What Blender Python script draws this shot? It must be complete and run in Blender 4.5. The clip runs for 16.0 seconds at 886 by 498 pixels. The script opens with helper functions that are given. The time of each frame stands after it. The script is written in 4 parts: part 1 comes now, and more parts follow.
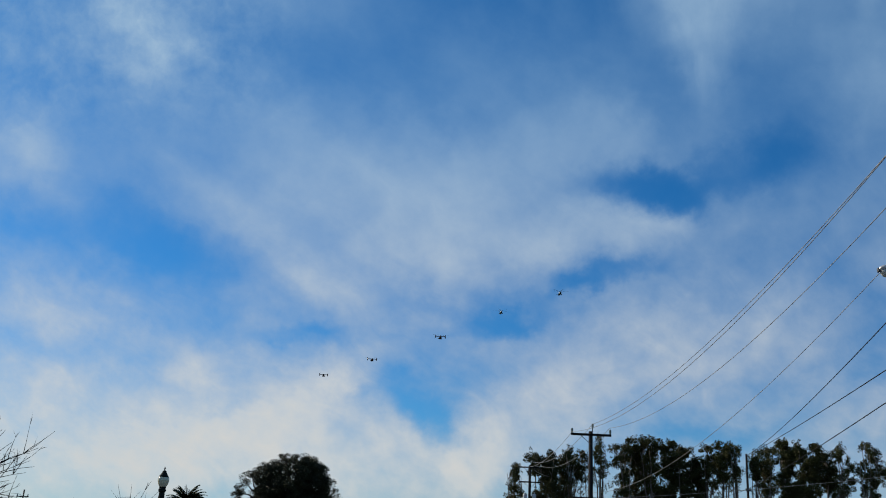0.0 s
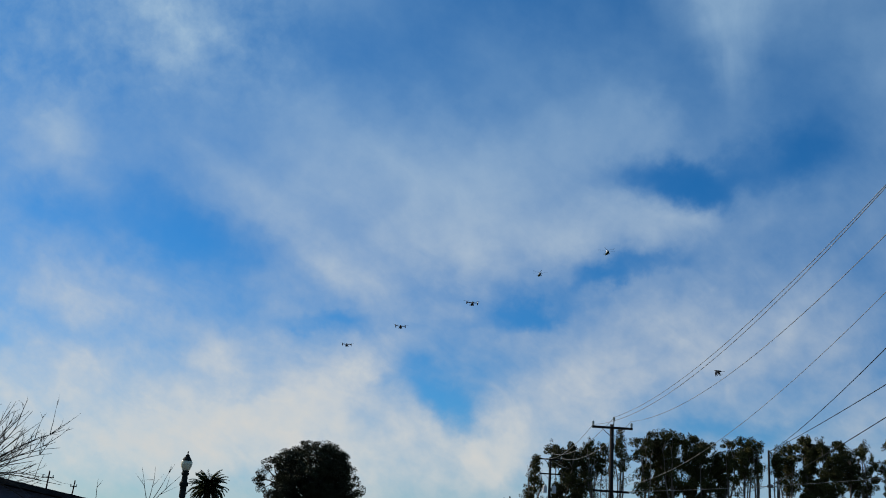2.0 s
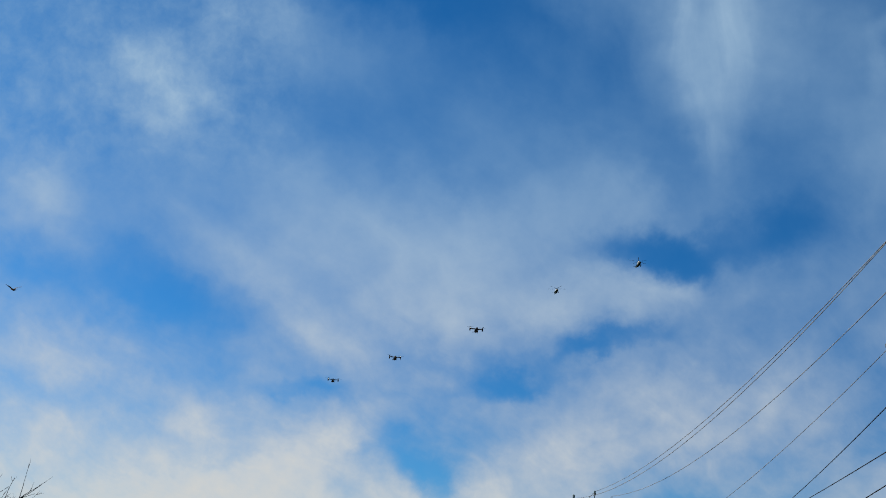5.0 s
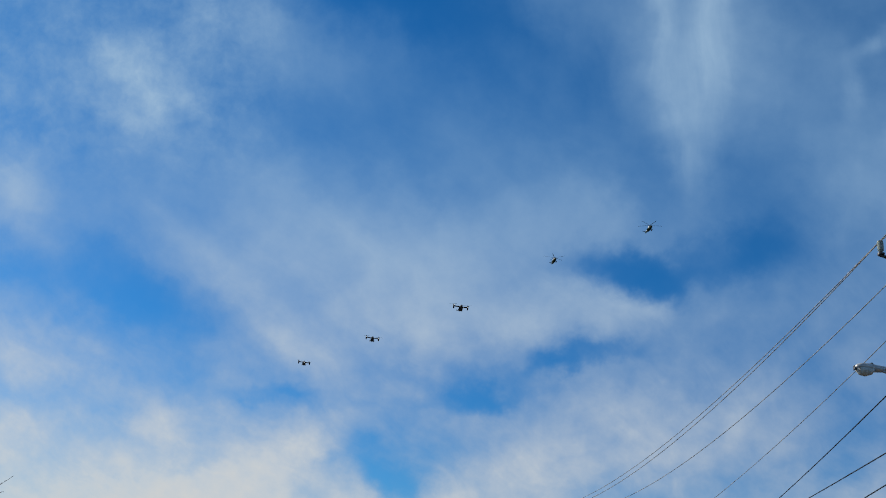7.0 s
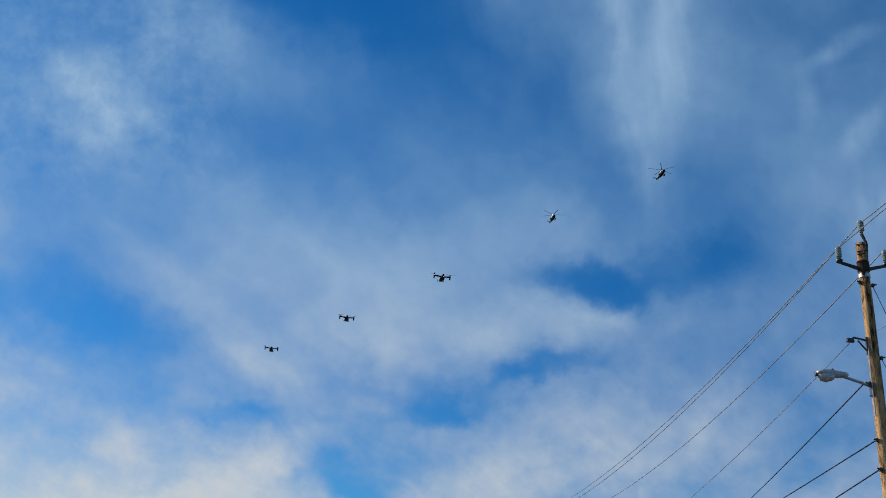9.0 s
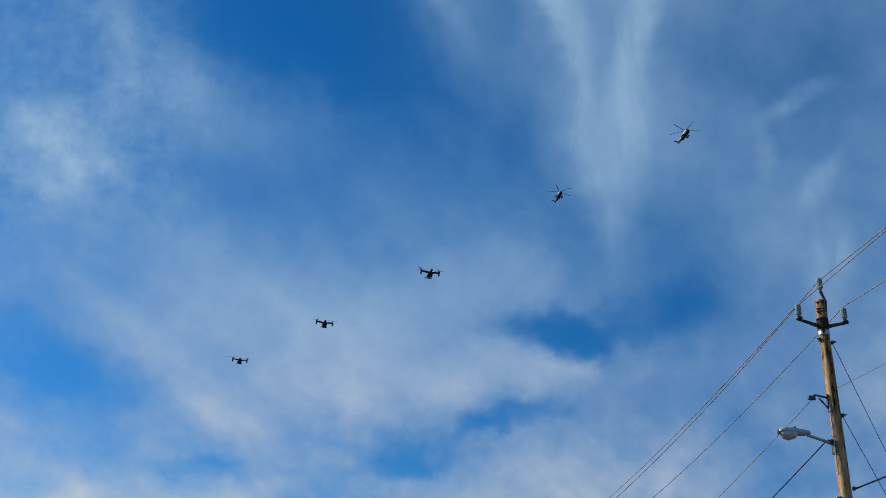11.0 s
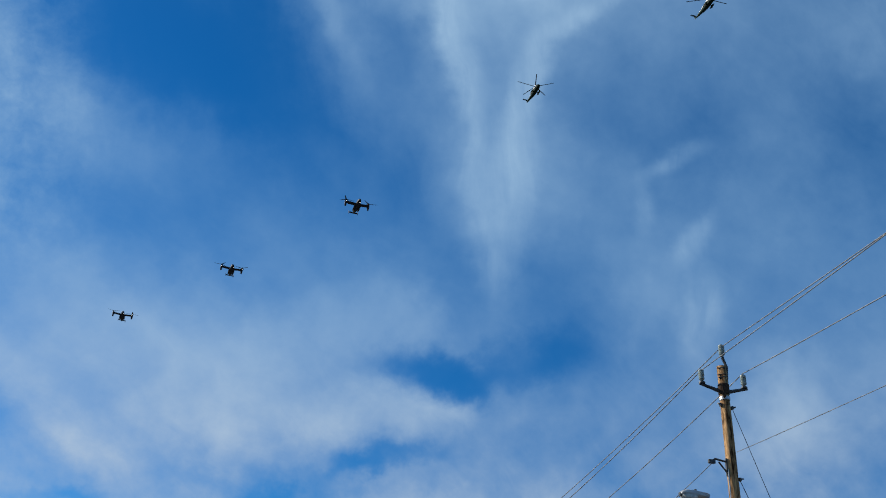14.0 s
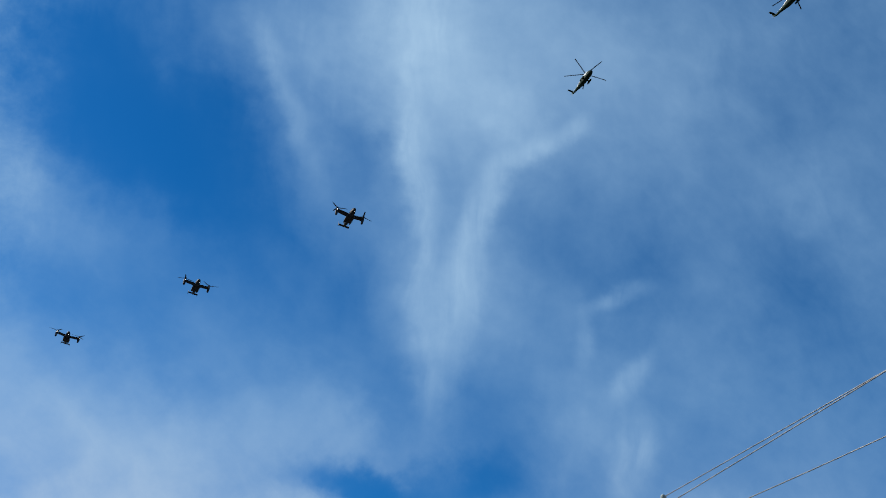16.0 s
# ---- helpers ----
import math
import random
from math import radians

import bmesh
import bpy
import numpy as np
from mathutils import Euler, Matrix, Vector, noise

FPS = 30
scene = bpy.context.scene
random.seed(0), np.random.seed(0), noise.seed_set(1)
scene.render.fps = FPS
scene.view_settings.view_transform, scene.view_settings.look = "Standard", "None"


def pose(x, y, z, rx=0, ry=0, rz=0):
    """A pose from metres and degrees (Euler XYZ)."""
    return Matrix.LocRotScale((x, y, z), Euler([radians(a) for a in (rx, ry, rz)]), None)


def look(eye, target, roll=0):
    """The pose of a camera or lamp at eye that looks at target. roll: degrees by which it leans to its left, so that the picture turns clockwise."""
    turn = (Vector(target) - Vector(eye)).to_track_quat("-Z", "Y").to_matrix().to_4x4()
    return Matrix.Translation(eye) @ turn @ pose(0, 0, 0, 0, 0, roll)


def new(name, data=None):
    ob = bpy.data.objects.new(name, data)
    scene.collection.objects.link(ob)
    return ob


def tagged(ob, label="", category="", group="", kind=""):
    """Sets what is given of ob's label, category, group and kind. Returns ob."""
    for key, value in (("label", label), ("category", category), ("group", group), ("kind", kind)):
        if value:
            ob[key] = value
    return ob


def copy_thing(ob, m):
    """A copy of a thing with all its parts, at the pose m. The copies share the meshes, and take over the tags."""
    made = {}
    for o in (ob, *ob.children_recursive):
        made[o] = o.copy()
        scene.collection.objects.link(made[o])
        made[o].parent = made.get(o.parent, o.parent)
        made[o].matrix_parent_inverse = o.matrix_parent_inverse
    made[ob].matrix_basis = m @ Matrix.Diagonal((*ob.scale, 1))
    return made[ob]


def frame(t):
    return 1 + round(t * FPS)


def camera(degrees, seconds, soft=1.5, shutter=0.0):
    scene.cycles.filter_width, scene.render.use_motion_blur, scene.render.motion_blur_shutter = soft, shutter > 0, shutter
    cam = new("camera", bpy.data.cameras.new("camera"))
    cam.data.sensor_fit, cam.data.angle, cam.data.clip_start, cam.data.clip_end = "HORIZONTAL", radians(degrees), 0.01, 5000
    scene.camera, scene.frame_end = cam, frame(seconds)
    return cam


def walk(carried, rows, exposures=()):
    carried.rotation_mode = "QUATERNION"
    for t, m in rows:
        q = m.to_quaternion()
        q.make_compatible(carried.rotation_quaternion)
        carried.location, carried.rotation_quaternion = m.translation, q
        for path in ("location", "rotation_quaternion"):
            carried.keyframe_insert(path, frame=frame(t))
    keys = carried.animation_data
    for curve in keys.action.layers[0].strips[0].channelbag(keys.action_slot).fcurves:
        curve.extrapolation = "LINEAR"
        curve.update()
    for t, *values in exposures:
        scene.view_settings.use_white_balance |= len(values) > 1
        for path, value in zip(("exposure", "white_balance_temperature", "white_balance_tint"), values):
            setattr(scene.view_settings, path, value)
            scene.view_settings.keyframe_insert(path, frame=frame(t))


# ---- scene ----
# ---- camera: carried by hand from one spot, turning to follow the formation ----
cam = camera(48.7, 16.0, soft=1.0)
CAM = [
    (0, 0.00, -0.00, 1.60, -0.00, 17.51, -2.64),
    (0.5, -0.02, 0.07, 1.61, 0.34, 16.93, -2.92),
    (1, -0.03, 0.11, 1.60, 0.38, 16.70, -3.31),
    (1.5, -0.03, 0.03, 1.60, 0.99, 16.92, -3.59),
    (2, -0.01, -0.03, 1.58, 1.06, 16.89, -3.91),
    (2.5, 0.03, -0.14, 1.58, 1.25, 17.90, -2.95),
    (3, -0.08, -0.08, 1.60, -0.81, 18.73, -2.60),
    (3.5, -0.04, -0.04, 1.60, -0.42, 19.55, -2.90),
    (4, -0.07, -0.03, 1.61, -0.88, 20.02, -3.74),
    (4.2, -0.02, -0.03, 1.60, -0.48, 20.32, -4.03),
    (6.3, -0.00, -0.01, 1.58, -1.81, 21.68, -6.12),
    (6.5, -0.03, 0.00, 1.57, -2.31, 21.89, -6.06),
    (7, -0.02, 0.01, 1.56, -2.38, 21.80, -6.05),
    (7.5, -0.03, 0.02, 1.56, -2.75, 21.80, -6.17),
    (8, -0.01, 0.02, 1.61, -3.10, 21.74, -6.02),
    (8.2, -0.01, 0.05, 1.59, -3.67, 21.87, -6.05),
    (10.3, 0.04, 0.17, 1.78, -4.11, 23.76, -2.02),
    (10.5, 0.10, 0.19, 1.82, -4.27, 22.99, -2.09),
    (11, 0.02, 0.12, 1.82, -5.91, 25.76, -3.46),
    (11.5, -0.12, 0.12, 1.82, -7.45, 25.29, -2.52),
    (12, -0.25, 0.18, 1.91, -7.83, 24.75, -4.28),
    (12.5, -0.34, 0.05, 1.90, -7.59, 26.69, -2.01),
    (13, -0.44, 0.02, 1.93, -7.71, 25.20, -3.85),
    (13.5, -0.59, 0.05, 1.94, -9.09, 26.91, -2.74),
    (14, -0.77, 0.13, 2.02, -13.36, 28.48, -3.19),
    (14.5, -0.83, 0.14, 2.06, -15.15, 31.64, -5.06),
    (15, -0.87, 0.13, 2.09, -17.28, 31.22, -4.56),
    (15.5, -1.01, 0.22, 2.12, -18.80, 35.03, -4.53),
    (16, -1.06, 0.23, 2.18, -19.20, 35.77, -6.39),
]
EXPOSURES = ((0, 0, 6800, 10), (4.2, 0, 6800, 10), (7, -0.02, 6650, 10), (10.3, -0.07, 6470, 10), (12.3, -0.05, 6450, 10), (13.8, 0.02, 6380, 9), (14.8, 0.11, 6420, 9), (16, 0.13, 6380, 9))
walk(cam, [(t, pose(x, y, z, 90 + p, r, yaw)) for t, x, y, z, yaw, p, r in CAM], EXPOSURES)

# ---- sky with high broken cloud, and a sun off to one side ----
SUN_AZ, SUN_EL = -62, 30
world = bpy.data.worlds.new("sky")
scene.world = world
world.use_nodes = True
wt = world.node_tree
wt.nodes.clear()


def wnode(kind, operation=None):
    n = wt.nodes.new(kind)
    if operation:
        n.operation = operation
    return n


def wmath(op, a, b=None, c=None):
    n = wnode("ShaderNodeMath", operation=op)
    for i, v in enumerate((a, b, c)):
        if v is None:
            continue
        if isinstance(v, (int, float)):
            n.inputs[i].default_value = v
        else:
            wt.links.new(v, n.inputs[i])
    return n.outputs[0]


def wvec(op, a, b=None, scale=None):
    n = wnode("ShaderNodeVectorMath", operation=op)
    for i, v in enumerate((a, b)):
        if v is None:
            continue
        if isinstance(v, tuple):
            n.inputs[i].default_value = v
        else:
            wt.links.new(v, n.inputs[i])
    if scale is not None:
        n.inputs["Scale"].default_value = scale
    return n.outputs["Value"] if op in ("LENGTH", "DOT_PRODUCT") else n.outputs["Vector"]


def wnoise(vector, scale, detail=5.0, rough=0.55, warp=0.0):
    n = wnode("ShaderNodeTexNoise")
    n.inputs["Scale"].default_value, n.inputs["Detail"].default_value = scale, detail
    n.inputs["Roughness"].default_value, n.inputs["Distortion"].default_value = rough, warp
    wt.links.new(vector, n.inputs["Vector"])
    return n


def wrange(value, a, b, c, d, kind="SMOOTHSTEP"):
    n = wnode("ShaderNodeMapRange")
    n.interpolation_type, n.clamp = kind, True
    for i, v in enumerate((a, b, c, d)):
        n.inputs[i + 1].default_value = v
    wt.links.new(value, n.inputs[0])
    return n.outputs[0]


# cloud banks, streaks and blue openings on a plane across the sky: place (2), half length, half width, turn, amount
BANKS_1 = [
    (-8.69, -5.52, 4.72, 1.67, 3, 0.75),
    (-4.68, -6.12, 3.23, 0.99, -2, 0.60),
    (-3.83, -4.95, 0.81, 0.53, 27, 0.40),
    (-9.05, -3.09, 1.40, 0.55, -18, 0.35),
    (0.42, -5.23, 3.40, 0.79, 26, 0.55),
    (3.65, -4.33, 2.93, 0.72, 24, 0.40),
    (5.39, -5.65, 1.55, 0.62, 14, 0.35),
    (-1.52, -6.56, 1.20, 0.63, 58, 0.35),
    (-1.43, -2.02, 3.33, 1.53, -28, 0.30),
    (1.36, -2.28, 1.97, 0.50, 5, 0.40),
    (0.16, -0.62, 2.57, 1.18, -24, 0.15),
    (-4.63, 0.19, 3.02, 1.12, -39, 0.08),
    (-6.97, 1.65, 1.30, 0.83, -44, 0.28),
    (-9.22, -0.12, 0.99, 0.71, 15, 0.50),
    (8.35, -2.30, 1.22, 1.14, 68, 0.60),
    (5.92, -0.52, 2.64, 2.04, 58, 0.03),
]
BANKS_2 = [
    (-6.60, 2.10, 1.07, 0.98, 30, 0.20),
    (-4.74, 3.06, 1.96, 0.79, -41, 0.15),
    (-4.13, -1.90, 3.73, 1.38, -21, 0.12),
    (-0.19, -2.29, 3.29, 0.50, 4, 0.15),
    (2.80, 6.99, 3.28, 2.00, 12, 0.62),
    (6.96, 5.33, 4.06, 2.53, -9, 0.30),
    (10.11, 3.40, 2.98, 1.87, -20, 0.08),
    (-4.51, 2.69, 1.24, 0.83, -41, 0.20),
    (-2.14, -0.51, 3.49, 1.68, -2, 0.32),
    (2.92, 2.67, 3.33, 1.12, -87, 0.08),
    (2.84, 4.34, 4.02, 1.39, -76, 0.36),
    (-2.96, -1.63, 2.72, 1.41, 5, 0.25),
    (9.88, -1.72, 2.17, 1.17, 23, 0.30),
    (7.62, 1.39, 3.69, 1.80, -1, 0.16),
    (0.82, 1.29, 2.57, 1.29, -11, 0.10),
]
STREAKS_1 = [
    (-5.03, -1.82, 2.66, 0.34, -44, 0.30),
    (-2.57, -3.62, 2.68, 0.26, -23, 0.20),
    (-6.53, -3.96, 2.13, 0.27, -18, 0.25),
]
STREAKS_2 = [
    (-2.46, -5.01, 0.62, 0.17, -39, 0.25),
    (-8.04, -2.92, 1.50, 0.20, -15, 0.20),
    (-4.58, -2.68, 2.06, 0.19, -42, 0.15),
    (-2.88, -0.92, 2.62, 0.22, -33, 0.12),
    (-7.22, 2.24, 1.22, 0.21, -50, 0.20),
    (-6.50, 1.53, 0.61, 0.19, -60, 0.25),
    (-3.54, -4.49, 1.67, 0.23, 11, 0.18),
]
HOLES_1 = [
    (1.98, -1.47, 0.93, 0.41, -9, -0.64),
    (3.53, -1.52, 1.04, 0.49, 17, -0.42),
    (-7.06, -1.91, 1.25, 0.65, -28, -0.59),
    (-9.19, -1.58, 1.28, 0.49, -18, -0.34),
    (-2.32, -5.28, 0.63, 0.49, -44, -0.51),
    (-1.94, -5.78, 0.53, 0.32, -59, -0.42),
    (-3.32, -5.21, 0.43, 0.21, 18, -0.34),
    (-0.62, -3.77, 1.22, 0.21, 9, -0.50),
    (0.92, -3.17, 1.30, 0.20, 11, -0.42),
    (-4.28, -3.96, 0.85, 0.15, -3, -0.30),
    (4.21, -6.02, 1.28, 0.27, 19, -0.34),
    (2.91, -6.08, 1.10, 0.25, 8, -0.34),
    (-2.85, 0.77, 2.39, 0.89, -29, -0.26),
    (-2.76, 3.93, 1.88, 1.10, -31, -0.42),
    (-0.70, 2.11, 2.29, 1.10, -36, -0.34),
    (1.00, -3.02, 1.10, 0.26, 8, -0.26),
]
HOLES_2 = [
    (-1.01, -3.56, 1.19, 0.30, -12, -0.30),
    (-3.10, 4.68, 2.06, 1.58, -41, -0.58),
    (-1.12, 3.41, 2.00, 0.99, -51, -0.36),
    (0.92, 4.52, 0.93, 0.52, -61, -0.26),
    (10.46, 2.13, 1.86, 0.90, -10, -0.26),
    (2.34, -0.08, 0.50, 0.89, 28, -0.26),
    (-2.51, 1.31, 2.56, 0.89, -40, -0.30),
    (4.72, 1.70, 1.04, 1.92, -0, -0.14),
    (4.99, -1.01, 1.71, 0.88, 16, -0.16),
    (5.74, 3.69, 3.30, 1.30, 9, -0.16),
]
WISPS = [
    (-0.81, 5.95, 1.01, 0.24, -64, 0.35),
    (0.04, 4.41, 1.01, 0.20, -60, 0.23),
    (0.05, 5.76, 2.14, 0.65, -64, 0.20),
    (1.15, 7.09, 1.70, 0.82, -66, 0.26),
    (2.04, 7.29, 1.45, 0.73, -84, 0.24),
    (2.14, 4.33, 1.26, 0.32, -76, 0.55),
    (2.77, 1.93, 1.66, 0.49, -81, 0.44),
    (4.36, 5.06, 0.71, 0.23, 35, 0.42),
    (3.55, 3.94, 0.89, 0.32, 75, 0.47),
    (3.39, 2.22, 1.24, 0.34, -87, 0.42),
    (5.12, 5.62, 0.36, 0.21, 48, 0.23),
    (3.82, 5.57, 0.74, 0.58, 35, 0.14),
    (5.72, 1.58, 0.51, 0.20, -88, 0.26),
    (6.32, 2.48, 0.70, 0.17, 27, 0.34),
    (6.69, 1.09, 0.56, 0.23, 51, 0.39),
    (6.92, -0.52, 0.84, 0.40, 86, 0.44),
    (6.88, -0.07, 0.74, 0.56, -10, 0.12),
    (3.16, 0.24, 0.44, 0.37, -89, 0.21),
    (8.03, 7.75, 1.54, 1.33, 26, 0.14),
    (9.51, 4.90, 1.68, 0.90, 36, 0.12),
    (-4.63, 3.12, 1.11, 0.62, -44, 0.26),
    (-3.69, 2.10, 1.09, 0.50, -36, 0.14),
    (-2.71, 3.63, 1.87, 1.12, -50, -0.22),
    (-3.53, 6.29, 2.40, 0.84, 29, -0.34),
    (-0.86, 4.19, 2.36, 0.54, -53, -0.28),
    (-3.57, 3.92, 1.26, 0.79, -30, -0.16),
    (1.41, 2.00, 1.10, 0.50, -76, -0.22),
    (4.57, 3.10, 1.32, 0.59, -75, -0.10),
]
TATTERS = [
    (-4.79, -4.99, 0.70, 0.60, -10, 0.22),
    (-3.78, -5.00, 0.41, 0.31, 6, 0.34),
    (-2.93, -5.71, 0.50, 0.45, -27, 0.18),
    (-2.28, -5.41, 0.71, 0.34, -41, -0.55),
    (-3.07, -5.44, 0.32, 0.26, -30, -0.35),
    (-2.44, -4.76, 0.68, 0.19, 0, -0.20),
    (-3.96, -3.98, 0.80, 0.17, -4, -0.26),
    (-4.82, -2.98, 0.47, 0.39, -17, -0.14),
    (-9.18, -3.21, 0.96, 0.48, -8, 0.26),
    (-9.10, 0.08, 0.56, 0.56, 2, 0.20),
    (-6.73, 1.44, 0.79, 0.56, -28, 0.10),
    (-6.75, -2.06, 0.70, 0.59, -1, -0.30),
    (-5.49, -1.74, 1.10, 0.33, -45, -0.16),
    (2.19, -1.61, 0.82, 0.31, -9, -0.36),
    (2.20, -2.08, 0.69, 0.24, -3, 0.30),
    (0.67, -3.13, 0.60, 0.20, -11, -0.30),
    (-0.58, -3.87, 0.63, 0.29, -18, -0.30),
    (1.39, -3.81, 0.98, 0.32, -3, 0.16),
    (-8.37, -5.64, 1.45, 0.52, -7, -0.16),
    (-6.51, -4.34, 1.01, 0.26, 1, 0.18),
    (-6.27, -6.22, 0.55, 0.31, -21, -0.14),
    (-0.19, -5.15, 0.67, 0.39, 3, 0.16),
    (3.30, -6.09, 1.20, 0.29, -8, -0.22),
    (4.34, -1.13, 0.61, 0.54, 22, -0.20),
    (4.26, -0.16, 1.32, 0.95, -15, -0.16),
    (3.16, 1.01, 0.63, 0.34, -45, 0.12),
    (4.48, -3.52, 1.28, 0.20, 51, 0.12),
]
BALANCE = [
    (4.37, 1.84, 1.36, 1.04, -32, 0.14),
    (2.46, -0.66, 2.07, 0.70, 2, 0.13),
    (8.52, 3.95, 1.23, 1.07, -7, -0.12),
    (5.63, -3.57, 2.13, 0.73, -5, -0.28),
    (-4.12, 3.04, 1.08, 0.88, -16, -0.14),
    (-6.64, -2.02, 0.59, 0.63, -11, 0.20),
    (0.33, 0.59, 5.55, 1.33, -3, -0.13),
    (8.49, 5.49, 1.13, 1.11, -5, -0.20),
    (0.27, 1.47, 1.19, 0.81, 3, 0.12),
    (9.29, 7.17, 1.20, 1.28, 5, -0.18),
    (9.71, 3.96, 1.36, 1.19, 22, -0.16),
    (4.46, 2.81, 0.93, 1.05, -14, 0.14),
    (5.45, 0.15, 1.04, 0.91, 8, 0.14),
    (-5.59, 2.20, 1.65, 0.72, -4, 0.14),
    (6.98, 3.12, 1.68, 1.21, -16, -0.18),
    (-2.35, 0.55, 1.11, 0.81, -13, 0.16),
    (-7.06, 1.88, 1.39, 0.74, -21, 0.10),
    (-5.92, -2.25, 1.16, 0.47, -10, -0.26),
    (2.66, -1.51, 0.66, 0.43, -2, -0.20),
    (-7.48, -3.59, 2.16, 0.59, 3, -0.12),
    (-3.13, -1.21, 1.44, 1.11, 1, -0.26),
    (0.75, 1.71, 0.86, 0.98, 0, -0.18),
    (4.70, -1.10, 0.87, 0.99, 1, -0.16),
    (0.85, -4.26, 1.10, 0.74, 9, 0.22),
    (-3.51, 0.44, 1.04, 0.82, -22, -0.14),
    (4.49, -0.09, 0.93, 0.94, -23, -0.14),
    (3.83, -5.85, 1.07, 0.58, 17, 0.14),
    (-3.03, 4.94, 1.57, 1.08, -20, -0.16),
    (-2.96, 1.76, 1.13, 0.96, 24, 0.24),
    (9.92, 3.60, 1.18, 1.31, 8, -0.26),
    (5.53, -0.13, 1.16, 1.00, 6, 0.26),
    (1.54, -0.44, 1.18, 0.79, 11, 0.16),
    (6.64, 2.62, 0.90, 1.01, 7, -0.22),
    (-5.19, -0.21, 0.87, 0.81, 10, -0.12),
]
sky_dir = wnode("ShaderNodeTexCoord").outputs["Generated"]
axes = pose(0, 0, 0, 90 + 26, -4, -6).to_3x3()
ahead = wmath("MAXIMUM", wvec("DOT_PRODUCT", sky_dir, tuple(-axes.col[2])), 0.12)
across = wmath("MULTIPLY", wmath("DIVIDE", wvec("DOT_PRODUCT", sky_dir, tuple(axes.col[0])), ahead), 17.31)
upward = wmath("MULTIPLY", wmath("DIVIDE", wvec("DOT_PRODUCT", sky_dir, tuple(axes.col[1])), ahead), 17.31)
plane = wnode("ShaderNodeCombineXYZ")
wt.links.new(across, plane.inputs[0])
wt.links.new(upward, plane.inputs[1])
plane = plane.outputs[0]
# ragged edges: the plane is pulled about at two scales
pull_1 = wvec("SCALE", wvec("SUBTRACT", wnoise(plane, 0.45, 3.0).outputs["Color"], (0.5, 0.5, 0.5)), scale=1.5)
pull_2 = wvec("SCALE", wvec("SUBTRACT", wnoise(plane, 1.7, 5.0, 0.6).outputs["Color"], (0.5, 0.5, 0.5)), scale=0.75)
flat = wvec("MULTIPLY", wvec("ADD", wvec("ADD", plane, pull_1), pull_2), (1, 1, 0))
cover = None
fine = wvec("MULTIPLY", wvec("ADD", wvec("ADD", plane, wvec("SCALE", pull_1, scale=0.3)), wvec("SCALE", pull_2, scale=0.45)), (1, 1, 0))
SHAPES = [(flat, s) for s in BANKS_1 + BANKS_2 + HOLES_1 + HOLES_2] + [(fine, s) for s in STREAKS_1 + STREAKS_2 + TATTERS] + [(flat, s) for s in BALANCE] + [(fine, s) for s in WISPS]
for k, (base, (x, y, half_l, half_w, turn, amount)) in enumerate(SHAPES):
    if k % 10 == 0:
        # a hair's breadth of shift, so that the shapes are worked out one group after another
        near = {id(b): wvec("ADD", b, wvec("SCALE", cover, scale=1e-6)) if cover else b for b in (flat, fine)}
    m = wnode("ShaderNodeMapping")
    m.vector_type = "TEXTURE"
    m.inputs["Location"].default_value = (x, y, 0)
    m.inputs["Rotation"].default_value = (0, 0, radians(turn))
    m.inputs["Scale"].default_value = (half_l, half_w, 1)
    wt.links.new(near[id(base)], m.inputs["Vector"])
    spot = wrange(wvec("LENGTH", m.outputs[0]), 0.0, 1.75, amount, 0.0, "SMOOTHERSTEP")
    if k == len(SHAPES) - len(WISPS):
        veil, cover = cover, None
    cover = spot if cover is None else wmath("ADD", cover, spot)
# the wisps are combed into filaments
comb = wnode("ShaderNodeMapping")
comb.vector_type = "TEXTURE"
comb.inputs["Rotation"].default_value = (0, 0, radians(98))
comb.inputs["Scale"].default_value = (2.6, 0.42, 1)
wt.links.new(wvec("ADD", plane, wvec("SCALE", pull_1, scale=0.7)), comb.inputs["Vector"])
filament = wnoise(comb.outputs[0], 0.9, 6.0, 0.55, 0.3).outputs[0]
cover = wmath("ADD", veil, wmath("MULTIPLY", cover, wrange(filament, 0.28, 0.72, 0.55, 1.45, "LINEAR")))
# fibres drawn out along the wind, and soft mottling
fibre_map = wnode("ShaderNodeMapping")
fibre_map.vector_type = "TEXTURE"
fibre_map.inputs["Rotation"].default_value = (0, 0, radians(-38))
fibre_map.inputs["Scale"].default_value = (3.2, 0.8, 1)
wt.links.new(wvec("ADD", plane, pull_1), fibre_map.inputs["Vector"])
fibre = wnoise(fibre_map.outputs[0], 0.9, 7.0, 0.6, 0.4).outputs[0]
wisp_map = wnode("ShaderNodeMapping")
wisp_map.vector_type = "TEXTURE"
wisp_map.inputs["Rotation"].default_value = (0, 0, radians(96))
wisp_map.inputs["Scale"].default_value = (3.4, 0.7, 1)
wt.links.new(wvec("ADD", plane, wvec("SCALE", pull_1, scale=0.5)), wisp_map.inputs["Vector"])
wisp = wnoise(wisp_map.outputs[0], 0.8, 7.0, 0.6, 0.3).outputs[0]
aloft = wmath("MULTIPLY", wmath("MULTIPLY", wrange(across, -0.5, 2.5, 0.0, 0.8), wrange(across, 4.5, 8.0, 1.0, 0.0)), wrange(upward, -1.5, 2.5, 0.0, 1.0))
streaked = wnode("ShaderNodeMix")
for slot, value in ((0, aloft), (2, fibre), (3, wisp)):
    wt.links.new(value, streaked.inputs[slot])
fibre = streaked.outputs[0]
